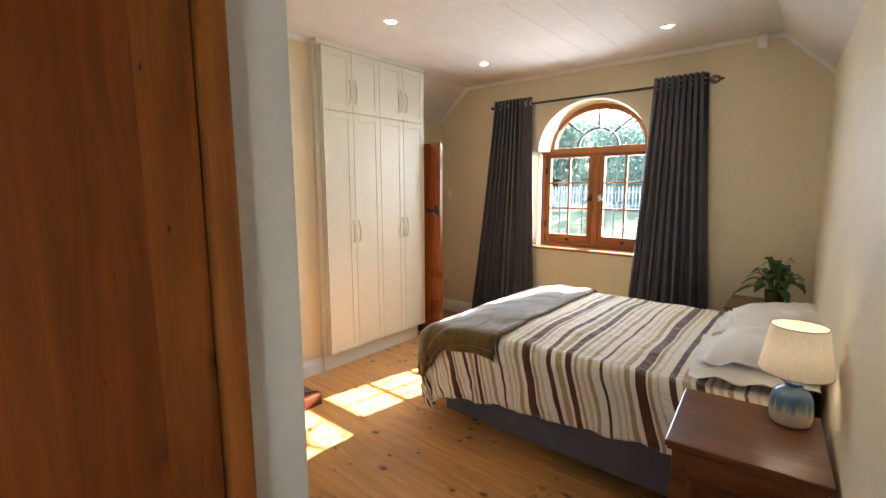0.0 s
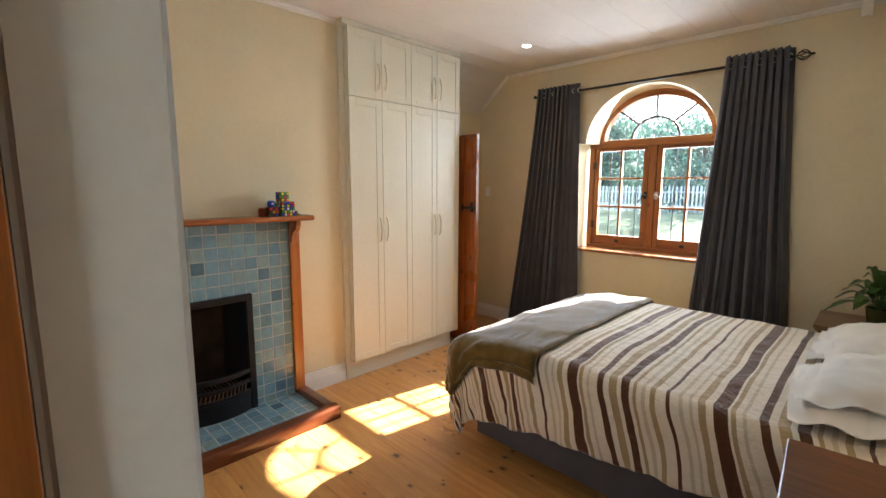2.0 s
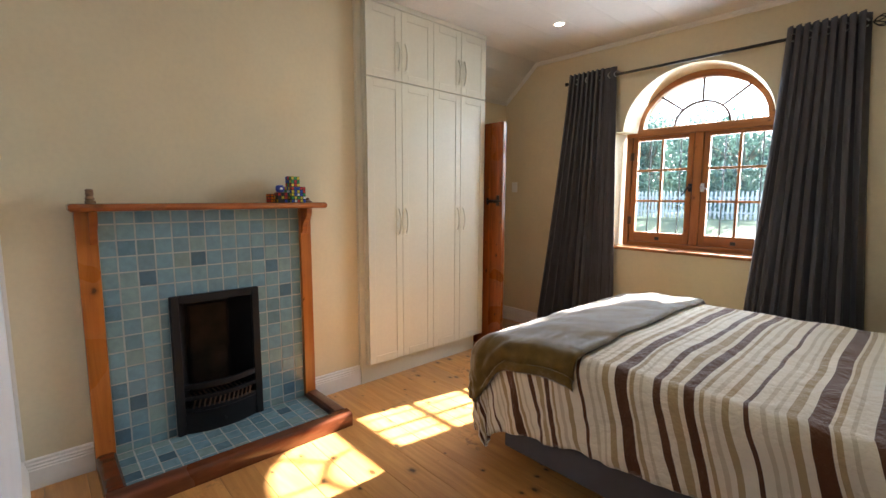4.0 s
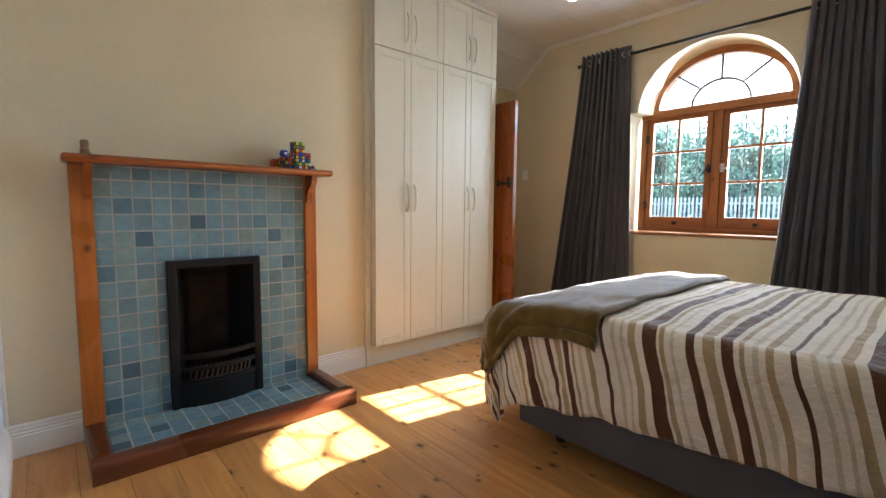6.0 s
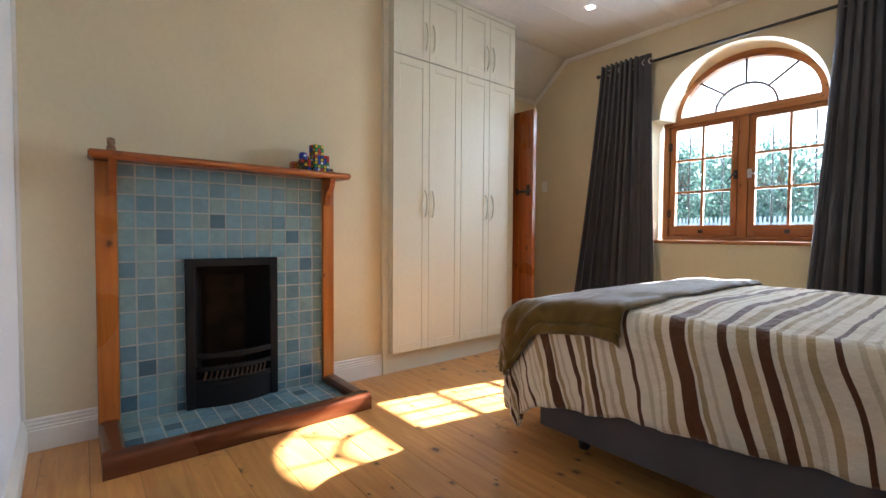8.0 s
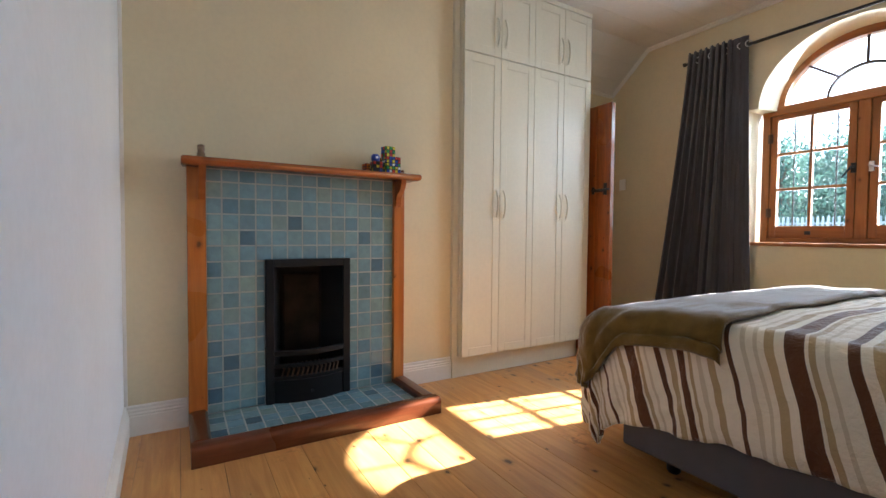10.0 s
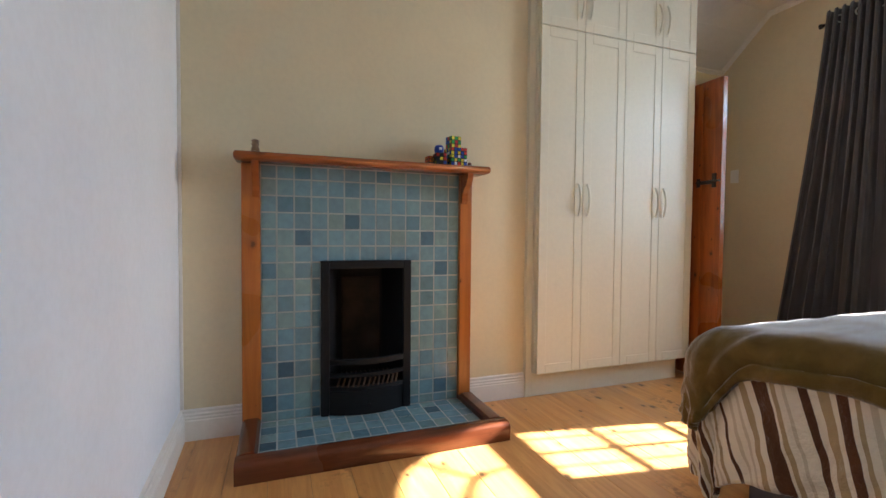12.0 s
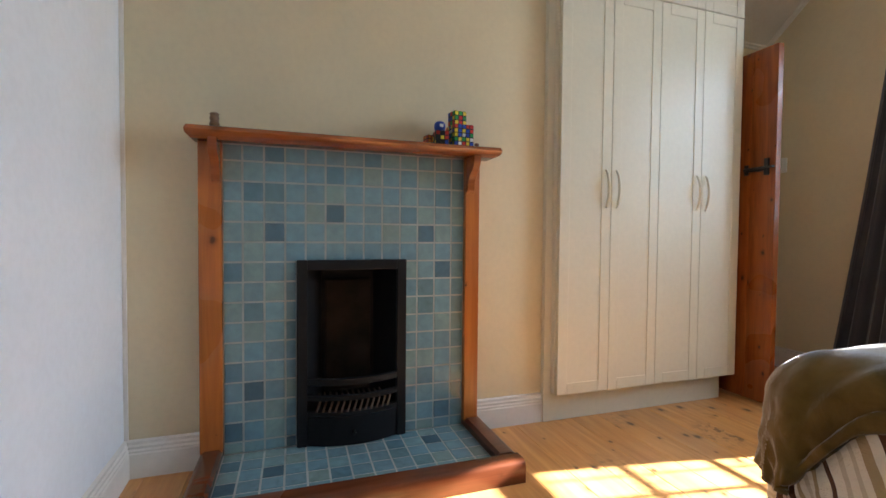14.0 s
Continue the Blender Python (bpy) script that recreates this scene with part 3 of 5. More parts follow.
for sx0, sx1 in ((0.860, 1.386), (1.464, 1.990)):
    sash = part("casement", boxed(sx0, sx0 + 0.046, FY0 + 0.008, FY1 - 0.012, 0.995, 1.954, 0.005), FRAMEPINE, win)
    for nm, mt, b in (("stile", FRAMEPINE, (sx1 - 0.046, sx1, FY0 + 0.008, FY1 - 0.012, 0.995, 1.954)),
                      ("rail", RAILPINE, (sx0 + 0.046, sx1 - 0.046, FY0 + 0.008, FY1 - 0.012, 0.995, 1.085)),
                      ("rail", RAILPINE, (sx0 + 0.046, sx1 - 0.046, FY0 + 0.008, FY1 - 0.012, 1.918, 1.954)),
                      ("glazing_bar", FRAMEPINE, ((sx0 + sx1) / 2 - 0.010, (sx0 + sx1) / 2 + 0.010, FY0 + 0.014, FY1 - 0.018, 1.085, 1.918)),
                      ("glazing_bar", RAILPINE, (sx0 + 0.046, sx1 - 0.046, FY0 + 0.016, FY1 - 0.020, 1.363, 1.383)),
                      ("glazing_bar", RAILPINE, (sx0 + 0.046, sx1 - 0.046, FY0 + 0.016, FY1 - 0.020, 1.640, 1.660))):
        member(nm, mt, *b, bevel=0.004, parent=sash)
    xm = (sx0 + sx1) / 2
    for px0, px1 in ((sx0 + 0.046, xm - 0.010), (xm + 0.010, sx1 - 0.046)):
        for pz0, pz1 in ((1.085, 1.363), (1.383, 1.640), (1.660, 1.918)):
            g = part("pane", boxed(px0, px1, FY0 + 0.030, FY0 + 0.034, pz0, pz1), GLASS, sash)
            g.visible_shadow = False
    lt = boxed(xm - 0.018, xm + 0.018, FY0 - 0.006, FY0 + 0.008, 1.018, 1.046, 0.003)
    part("catch", lt, BLACKMETAL, sash)
    hinge_x = sx0 - 0.002 if sx0 < 1 else sx1 + 0.002
    for hz in (1.19, 1.78):
        hg = boxed(hinge_x - 0.016, hinge_x + 0.016, FY0 - 0.003, FY0 + 0.009, hz - 0.035, hz + 0.035, 0.002)
        tube(hg, [(hinge_x, FY0 - 0.004, hz - 0.037), (hinge_x, FY0 - 0.004, hz + 0.037)], 0.005, 8)
        part("hinge", hg, BRONZE, sash, "dark brown butt hinge")
for hx, sgn in ((1.378, -1), (1.474, 1)):
    hb = boxed(hx - 0.014, hx + 0.014, FY0 - 0.008, FY0 + 0.008, 1.455, 1.525, 0.003)
    tube(hb, [(hx, FY0 - 0.010, 1.495), (hx, FY0 - 0.045, 1.495), (hx + sgn * 0.05, FY0 - 0.05, 1.478 if sgn > 0 else 1.42)], [0.008, 0.008, 0.005])
    part("window_handle", hb, BLACKMETAL if sgn < 0 else STEEL, win, smooth=True)


def arc_band(bm, r0x, r0z, r1x, r1z, cz, y0, y1, a0=0.0, a1=math.pi, n=36):
    rows = []
    for i in range(n + 1):
        a = a0 + (a1 - a0) * i / n
        rows.append([bm.verts.new((WC - rx * math.cos(a), y, cz + rz * math.sin(a))) for rx, rz, y in ((r0x, r0z, y0), (r1x, r1z, y0), (r1x, r1z, y1), (r0x, r0z, y1))])
    for a, b in zip(rows, rows[1:]):
        for k in range(4):
            bm.faces.new((a[k], a[(k + 1) % 4], b[(k + 1) % 4], b[k]))
    bm.faces.new(rows[0])
    bm.faces.new(list(reversed(rows[-1])))
    bmesh.ops.recalc_face_normals(bm, faces=bm.faces)
    return bm


ARCZ = 2.022
part("arched_head", arc_band(bmesh.new(), 0.475, 0.378, 0.61, 0.47, ARCZ, FY0 - 0.004, FY1), RAILPINE, win, smooth=True)
DARKBAR = painted("dark_brown_glazing_bar", (0.045, 0.024, 0.014), 0.5, 0.2, 0.1, 4.0)
part("fan_arc", arc_band(bmesh.new(), 0.205, 0.180, 0.221, 0.196, ARCZ, FY0 + 0.016, FY1 - 0.02), DARKBAR, win, smooth=True)
for a in (45, 90, 135):
    c, s = math.cos(radians(a)), math.sin(radians(a))
    sp = tube(bmesh.new(), [(WC - 0.215 * c, FY0 + 0.028, ARCZ + 0.190 * s), (WC - 0.48 * c, FY0 + 0.028, ARCZ + 0.383 * s)], 0.010, 6)
    part("fan_spoke", sp, DARKBAR, win)
fan = bmesh.new()
fv = [fan.verts.new((WC - 0.478 * math.cos(math.pi * i / 36), FY0 + 0.032, ARCZ + 0.381 * math.sin(math.pi * i / 36))) for i in range(37)]
fan.faces.new(fv)
g = part("pane", fan, GLASS, win)
g.visible_shadow = False
part("window_sill", boxed(0.775, 2.07, YW - 0.018, 4.335, 0.930, 0.957, 0.007), RAILPINE, win, "varnished pine inner sill")
for bx in (0.99, 1.255, 1.60, 1.865):
    part("security_bar", tube(bmesh.new(), [(bx, 4.424, 0.94), (bx, 4.424, 2.03)], 0.006, 8), BLACKMETAL, win, smooth=True)


# ---- fireplace ----
fire = thing("fireplace", (0.05, 0.89, 0), "pine fireplace surround with blue glazed tiles and hearth", "fireplace")
PX0, PX1 = 0.370, 1.415
TOPZ = 1.33
for y0, y1 in ((0.285, PX0), (PX1, 1.486)):
    part("post", boxed(0.002, 0.058, y0, y1, 0.075, TOPZ - 0.002, 0.004), POSTPINE, fire)
    inner = y1 - 0.036 if y0 < 1 else y0
    prof = [(0.058, TOPZ - 0.002), (0.158, TOPZ - 0.002), (0.156, TOPZ - 0.03), (0.140, TOPZ - 0.062), (0.104, TOPZ - 0.085), (0.085, TOPZ - 0.115), (0.083, TOPZ - 0.15), (0.070, TOPZ - 0.165), (0.058, TOPZ - 0.16)]
    part("bracket", extrude_profile(bmesh.new(), prof, inner + 0.002, inner + 0.034, lambda u, v, w: (u, w, v)), SHELFPINE, fire, "", True)
nose = [(0.002, TOPZ), (0.165, TOPZ), (0.178, TOPZ + 0.006), (0.186, TOPZ + 0.018), (0.180, TOPZ + 0.030), (0.168, TOPZ + 0.036), (0.002, TOPZ + 0.036)]
shelf = extrude_profile(bmesh.new(), nose, 0.262, 1.545, lambda u, v, w: (u, w, v))
bmesh.ops.bevel(shelf, geom=[e for e in shelf.edges if abs(e.verts[0].co.y - e.verts[1].co.y) < 0.01], offset=0.006, segments=2, affect="EDGES")
part("mantel_shelf", shelf, SHELFPINE, fire, smooth=True)
KZ = 0.088
kerb = bmesh.new()
KPROF = [(0, 0), (0.082, 0), (0.084, KZ - 0.02), (0.076, KZ - 0.006), (0.062, KZ), (0.012, KZ), (0.0, KZ - 0.012)]
for nm, a, b, pl in (("kerb", 0.286, 1.502, lambda u, v, w: (0.428 + u, w, v)), ("kerb", 0.0, 0.4275, lambda u, v, w: (w, 0.368 - u, v)), ("kerb", 0.0, 0.4275, lambda u, v, w: (w, 1.420 + u, v))):
    part(nm, extrude_profile(bmesh.new(), KPROF, a, b, pl), KERBWOOD, fire, smooth=True)
bed_back = bmesh.new()
for b in ((0.002, 0.0308, PX0, 0.66, 0.05, TOPZ), (0.002, 0.0308, 1.125, PX1, 0.05, TOPZ), (0.002, 0.0308, 0.66, 1.125, 0.848, TOPZ)):
    box(bed_back, *b)
box(bed_back, 0.002, 0.428, 0.368, 1.42, 0.0, 0.0478)
part("grout_bed", bed_back, GROUT, fire)

# cast-iron insert
frame_bm = bmesh.new()
for b in ((0.655, 0.698, 0.05, 0.853), (1.088, 1.131, 0.05, 0.853), (0.698, 1.088, 0.810, 0.853)):
    box(frame_bm, 0.0, 0.058, *b, 0.005)
part("iron_frame", frame_bm, IRON, fire, "black cast-iron fireplace insert")
cav = bmesh.new()
f0 = [(0.03, 0.698), (-0.17, 0.77), (-0.17, 1.015), (0.03, 1.088)]
ring = [[cav.verts.new((x, y, z)) for x, y in f0] for z in (0.05, 0.815)]
for i in range(3):
    cav.faces.new((ring[0][i], ring[0][i + 1], ring[1][i + 1], ring[1][i]))
cav.faces.new(ring[1])
cav.faces.new(list(reversed(ring[0])))
part("firebox", cav, IRON, fire)
part("fire_back", boxed(-0.169, -0.150, 0.785, 1.00, 0.20, 0.75, 0.008), FIREBRICK, fire, "sooty brown firebrick back")


def bow(y):
    f = (y - 0.893) / 0.195
    return 0.052 + 0.045 * max(0.0, 1 - f * f)


def bowed_plate(z0, z1, thick, n=16, grow=0.0):
    bm = bmesh.new()
    rows = []
    for i in range(n + 1):
        y = 0.698 + 0.39 * i / n
        x = bow(y) + grow
        rows.append([bm.verts.new(p) for p in ((x, y, z0), (x, y, z1), (x - thick, y, z1), (x - thick, y, z0))])
    for a, b in zip(rows, rows[1:]):
        for k in range(4):
            bm.faces.new((a[k], a[(k + 1) % 4], b[(k + 1) % 4], b[k]))
    bm.faces.new(rows[0])
    bm.faces.new(list(reversed(rows[-1])))
    bmesh.ops.recalc_face_normals(bm, faces=bm.faces)
    return bm


part("ash_cover", bowed_plate(0.052, 0.166, 0.02), IRON, fire, smooth=True)
part("cover_ledge", bowed_plate(0.167, 0.179, 0.03, 16, 0.006), IRON, fire, smooth=True)
for z0, z1, deep, proud in ((0.182, 0.199, 0.03, 0.004), (0.249, 0.269, 0.025, 0.004), (0.316, 0.342, 0.028, 0.006)):
    part("grate_bar", bowed_plate(z0, z1, deep, 16, proud), IRON, fire, smooth=True)
RUST = painted("rusty_grate_iron", (0.10, 0.06, 0.035), 0.8, 0.4, 0.4, 8.0)
for i in range(13):
    y = 0.735 + i * 0.0255
    part("grate_tooth", tube(bmesh.new(), [(bow(y) + 0.002, y, 0.200), (bow(y) - 0.022, y + 0.018, 0.236), (-0.10, y + 0.02, 0.222)], 0.0055, 6), RUST, fire)
part("cover_knob", tube(bmesh.new(), [(0.094, 0.892, 0.112), (0.112, 0.892, 0.112), (0.118, 0.892, 0.108)], [0.004, 0.006, 0.009], 10), IRON, fire, smooth=True)


# ---- built-in wardrobe ----
ward = thing("built_in_wardrobe", (-0.2, 2.52, 0), "tall cream painted built-in wardrobe with shaker doors", "wardrobe")
YD = [1.912, 2.222, 2.534, 2.836, 3.134]
carc = bmesh.new()
box(carc, XA + 0.002, 0.061, 1.909, 3.132, 0.15, 2.745)
part("carcass", carc, CUPBOARD, ward)
part("side_filler", boxed(-0.05, 0.030, 1.868, 1.9085, 0.0, 2.742, 0.002), CUPBOARD, ward)
part("plinth", boxed(XA + 0.002, 0.028, 1.909, 3.08, 0.0, 0.149, 0.003), CUPBOARD, ward)
part("header", boxed(-0.05, 0.088, 1.868, 3.136, 2.742, H - 0.002, 0.004), CUPBOARD, ward)


def shaker(y0, y1, z0, z1):
    d = bmesh.new()
    f, x0, x1 = 0.058, 0.063, 0.085
    y0, y1 = y0 + 0.0012, y1 - 0.0012
    for b in ((y0, y0 + f, z0, z1), (y1 - f, y1, z0, z1), (y0 + f, y1 - f, z0, z0 + f), (y0 + f, y1 - f, z1 - f, z1)):
        box(d, x0, x1, *b, 0.0015, None, 1)
    box(d, x0, x1 - 0.004, y0 + f - 0.001, y1 - f + 0.001, z0 + f - 0.001, z1 - f + 0.001)
    return part("cupboard_door", d, CUPBOARD, ward)


for k in range(4):
    for z0, z1, hz in ((0.152, 2.236, 1.215), (2.242, 2.738, 2.415)):
        d = shaker(YD[k], YD[k + 1], z0, z1)
        hy = YD[k + 1] - 0.033 if k % 2 == 0 else YD[k] + 0.033
        arc = [(0.085 + 0.026 * math.sin(math.pi * i / 10) ** 0.7, hy, hz - 0.098 + 0.0196 * i) for i in range(11)]
        part("handle", tube(bmesh.new(), arc, [0.006 + 0.002 * math.sin(math.pi * i / 10) for i in range(11)], 8), PEARL, d, "pale bow handle", True)

# ---- open plank door beyond the wardrobe ----
dr = thing("door_2", (-0.1, 3.22, 0), "open orange varnished ledged pine plank door", "door", kind="structure")
DW = [(XA - 0.005) + i * 0.1487 for i in range(6)]
for a, b in zip(DW, DW[1:]):
    part("plank", boxed(a + 0.001, b - 0.001, 3.205, 3.247, 0.012, 2.055, 0.004), DOORPINE, dr)
for z in (0.25, 1.05, 1.80):
    part("ledge", boxed(DW[0] + 0.03, DW[-1] - 0.03, 3.247, 3.270, z - 0.06, z + 0.06, 0.004), DOORPINE, dr)
la = bmesh.new()
box(la, 0.080, 0.200, 3.196, 3.205, 1.352, 1.378, 0.002)
box(la, 0.060, 0.083, 3.194, 3.205, 1.335, 1.395, 0.003)
box(la, 0.180, 0.205, 3.190, 3.205, 1.325, 1.42, 0.003)
tube(la, [(0.065, 3.186, 1.365), (0.240, 3.186, 1.368)], 0.007, 8)
part("latch", la, BLACKMETAL, dr, "black wrought-iron thumb latch")

sw = thing("light_switch", (-0.352, YW, 1.51), "white plastic light switch plate on the wall", "switch")
part("plate", boxed(-0.388, -0.318, YW - 0.010, YW - 0.0005, 1.455, 1.565, 0.003), PLASTIC, sw)
part("rocker", boxed(-0.366, -0.340, YW - 0.014, YW - 0.010, 1.490, 1.530, 0.002), PLASTIC, sw)

# ---- curtains and rod ----
rod = thing("curtain_rod", (1.4, 4.07, 2.49), "black iron curtain rod with cage finial", "curtain rod")
part("pole", tube(bmesh.new(), [(0.30, 4.07, 2.49), (2.45, 4.07, 2.49)], 0.0115, 12), BLACKMETAL, rod, smooth=True)
part("end_cap", tube(bmesh.new(), [(0.285, 4.07, 2.49), (0.30, 4.07, 2.49)], 0.017, 12), BLACKMETAL, rod, smooth=True)
for k in range(6):
    a = 2 * math.pi * k / 6
    pts = []
    for i in range(9):
        f = i / 8
        r = 0.034 * math.sin(math.pi * f) ** 0.8
        tw = a + 1.1 * f
        pts.append((2.455 + 0.085 * f, 4.07 + r * math.cos(tw), 2.49 + r * math.sin(tw)))
    part("cage_wire", tube(bmesh.new(), pts, 0.0035, 6), BLACKMETAL, rod, smooth=True)
part("finial_tip", tube(bmesh.new(), [(2.535, 4.07, 2.49), (2.55, 4.07, 2.49), (2.562, 4.07, 2.49)], [0.006, 0.011, 0.004], 10), BLACKMETAL, rod, smooth=True)
for bx in (0.34, 2.44):
    part("bracket", tube(bmesh.new(), [(bx, 4.07, 2.478), (bx, 4.10, 2.47), (bx, YW - 0.002, 2.47)], 0.007, 8), BLACKMETAL, rod, smooth=True)


def curtain(name, label, top, bottom, folds, seed, plain=0.0):
    """An eyelet curtain: deep even folds at the rod that loosen and spread towards the floor."""
    rnd = random.Random(seed)
    bm = bmesh.new()
    nu, nv = folds * 14, 46
    ph = [rnd.uniform(-1.7, 1.7) for _ in range(folds * 2 + 3)]
    am = [rnd.uniform(0.25, 1.45) for _ in range(folds * 2 + 3)]
    grid = []
    for j in range(nv + 1):
        f = j / nv
        z = 2.555 - f * (2.555 - 0.018)
        x0 = top[0] + (bottom[0] - top[0]) * f ** 1.15
        x1 = top[1] + (bottom[1] - top[1]) * f ** 1.15
        row = []
        for i in range(nu + 1):
            u = i / nu
            c = u * folds
            k = int(c * 2) % len(ph)
            k2 = (k + 1) % len(ph)
            w = c * 2 - int(c * 2)
            w = w * w * (3 - 2 * w)
            loose = min(1.0, f * 1.6)
            phase = (ph[k] * (1 - w) + ph[k2] * w) * loose
            amp = 1 + (am[k] * (1 - w) + am[k2] * w - 1) * loose
            if plain:
                amp *= 1 - 0.85 * max(0.0, min(1.0, (u - 1 + plain) / 0.05))
            s = math.sin(2 * math.pi * (c + 0.25) + phase + 0.5 * f * math.sin(c * 1.7 + seed))
            y = 4.045 + (0.040 + 0.012 * f) * amp * s - 0.02 * f
            y = min(y, YW - 0.028) if z < 0.17 else min(y, YW - 0.006)
            x = x0 + (x1 - x0) * u + 0.012 * math.cos(2 * math.pi * c * 2 + phase) * (1 - 0.5 * f)
            row.append(bm.verts.new((x, y, z)))
        grid.append(row)
    for a, b in zip(grid, grid[1:]):
        for i in range(nu):
            bm.faces.new((a[i], a[i + 1], b[i + 1], b[i]))
    cur = thing(name, ((bottom[0] + bottom[1]) / 2, 4.05, 0.02), label, "curtain", "curtains at the window")
    ob = part("cloth", bm, CHARCOAL, cur, smooth=True)
    sol = ob.modifiers.new("thickness", "SOLIDIFY")
    sol.thickness = 0.003
    return cur


cl = curtain("curtain", "charcoal grey eyelet curtain drawn beside the window", (0.345, 0.80), (0.02, 0.905), 10, 3, 0.27)
cr = curtain("curtain", "wide charcoal grey eyelet curtain drawn beside the window", (2.03, 2.435), (1.865, 2.605), 9, 8)
for cur, xs in ((cl, (0.812, 0.755, 0.64, 0.53, 0.42)), (cr, (2.06, 2.15, 2.24, 2.33, 2.42))):
    for ex in xs:
        ring = bmesh.new()
        pts = [(ex + 0.017 * math.cos(a), 4.052 + 0.017 * math.cos(a), 2.49 + 0.024 * math.sin(a)) for a in [2 * math.pi * i / 16 for i in range(17)]]
        tube(ring, pts, 0.005, 6)
        part("eyelet", ring, STEEL, cur, "steel eyelet ring", True)

# ---- bed ----
bed = thing("bed", (2.36, 2.63, 0), "double bed with dark grey upholstered base and mattress", "bed")
part("base", boxed(1.41, 3.30, 1.868, 3.39, 0.118, 0.37, 0.014), BASECLOTH, bed)
part("mattress", boxed(1.40, 3.30, 1.90, 3.40, 0.372, 0.635, 0.05), MATTRESS, bed)
for lx, ly in ((1.53, 2.05), (1.53, 3.2), (2.4, 2.05), (3.2, 2.05), (3.2, 3.2), (2.4, 3.2)):
    part("leg", lathe(bmesh.new(), [(0.022, 0.0), (0.028, 0.01), (0.032, 0.117)], (lx, ly), 14), BLACKMETAL, bed, smooth=True)

BX0, BY0, BY1, BZ = 1.315, 1.925, 3.40, 0.700


def drape(cx, cy, lift=0.0, loose=1.0):
    """Where a point of cloth laid over the bed comes to lie; cx, cy are lengths along the cloth."""
    ex = min(0.0, cx - BX0)
    ey = cy - BY0 if cy < BY0 else (cy - BY1 if cy > BY1 else 0.0)
    px, py = max(cx, BX0), min(max(cy, BY0), BY1)
    edge = min(1.0, min(cy - BY0, BY1 - cy, (cx - BX0) * 1.2) / 0.35) if ex == 0 and ey == 0 else 0.0
    edge = max(0.0, edge)
    edge = edge * edge * (3 - 2 * edge)
    puff = 0.016 * edge + 0.016 * noise.noise(Vector((cx * 2.6, cy * 3.1, 1.3))) * max(0.0, edge) + 0.007 * noise.noise(Vector((cx * 12 + 3 * noise.noise(Vector((cx * 3, cy * 3, 0))), cy * 5, 4.3)))
    puff -= 0.045 * math.exp(-max(0.0, cx - BX0) / 0.17)
    d = math.hypot(ex, ey)
    if d == 0:
        return Vector((px, py, BZ + puff + lift))
    nx, ny = ex / d, ey / d
    r = 0.075 + lift + 0.045 * max(0.0, -nx) ** 1.5
    if d < r * 1.4:
        a = d / (r * 1.4) * math.pi / 2
        out, down = r * math.sin(a), r * (1 - math.cos(a))
    else:
        out, down = r, r + (d - r * 1.4)
    g = min(1.0, down / 0.35)
    s = cx if abs(ny) > abs(nx) else cy
    ang = math.atan2(ny, nx)
    s2 = s + 0.10 * down
    fold = noise.noise(Vector((s2 * 5.5, ang * 1.2, 2.1)))
    wave = 0.024 * fold + 0.007 * math.sin(s2 * 17 + 5 * fold + ang * 2.0) + 0.006 * noise.noise(Vector((s2 * 24, down * 6, 7.7)))
    wave += 0.010 * noise.noise(Vector((s2 * 9 + down * 14, down * 5, 3.3))) + 0.007 * noise.noise(Vector((s2 * 15 - down * 22, down * 11 + s2 * 4, 5.9)))
    out += g * (wave * loose + 0.022)
    return Vector((px + nx * out, py + ny * out, BZ + lift - down + puff))


def cloth_grid(name, xs, ys, mat, parent, lift, thick, label="", loose=1.0, hem=None):
    bm = bmesh.new()
    uvl = bm.loops.layers.uv.new("UVMap")
    grid, key = [], {}
    for cx in xs:
        row = []
        for cy in ys(cx):
            lf = lift
            if hem:
                e = cy - (BY0 - hem(cx))
                calm = max(0.0, min(1.0, (cx - BX0 + 0.12) / 0.12))
                lf += calm * (0.010 * math.exp(-((e - 0.022) / 0.020) ** 2) - 0.010 * math.exp(-((e - 0.056) / 0.007) ** 2) + 0.012 * math.exp(-((e - 0.11) / 0.04) ** 2))
                lf -= 0.016 * max(0.0, 1 - (xs[-1] - cx) / 0.02) ** 2
                lf += 0.008 * calm * noise.noise(Vector((cx * 7, cy * 7, 9.1)))
            v = bm.verts.new(drape(cx, cy, lf, loose))
            key[v] = (cx, cy)
            row.append(v)
        grid.append(row)
    for a, b in zip(grid, grid[1:]):
        for i in range(len(a) - 1):
            f = bm.faces.new((a[i], a[i + 1], b[i + 1], b[i]))
            for lp in f.loops:
                kx, ky = key[lp.vert]
                hang = max(0.0, BY0 - ky, ky - BY1)
                lp[uvl].uv = (kx - (0.30 + 0.32 * max(0.0, min(1.0, (1.75 - kx) / 0.45))) * hang + (0.010 + 0.05 * hang) * noise.noise(Vector((kx * 5, ky * 4, 0.5))), ky)
    bmesh.ops.recalc_face_normals(bm, faces=bm.faces)
    ob = part(name, bm, mat, parent, label, True)
    sol = ob.modifiers.new("thickness", "SOLIDIFY")
    sol.thickness, sol.offset = thick, -1.0
    return ob


def steps(a, b, n):
    return [a + (b - a) * i / n for i in range(n + 1)]


def near_drop(x):
    d = 0.455 - 0.085 * (x - 1.7) + 0.006 * math.sin(x * 9.0) + 0.004 * math.sin(x * 23.0)
    if x < BX0:
        d = math.sqrt(max(0.01, 0.56 ** 2 - (BX0 - x) ** 2 * 0.98)) * 0.93
    return d + 0.085 * math.exp(-((x - 1.26) / 0.11) ** 2)


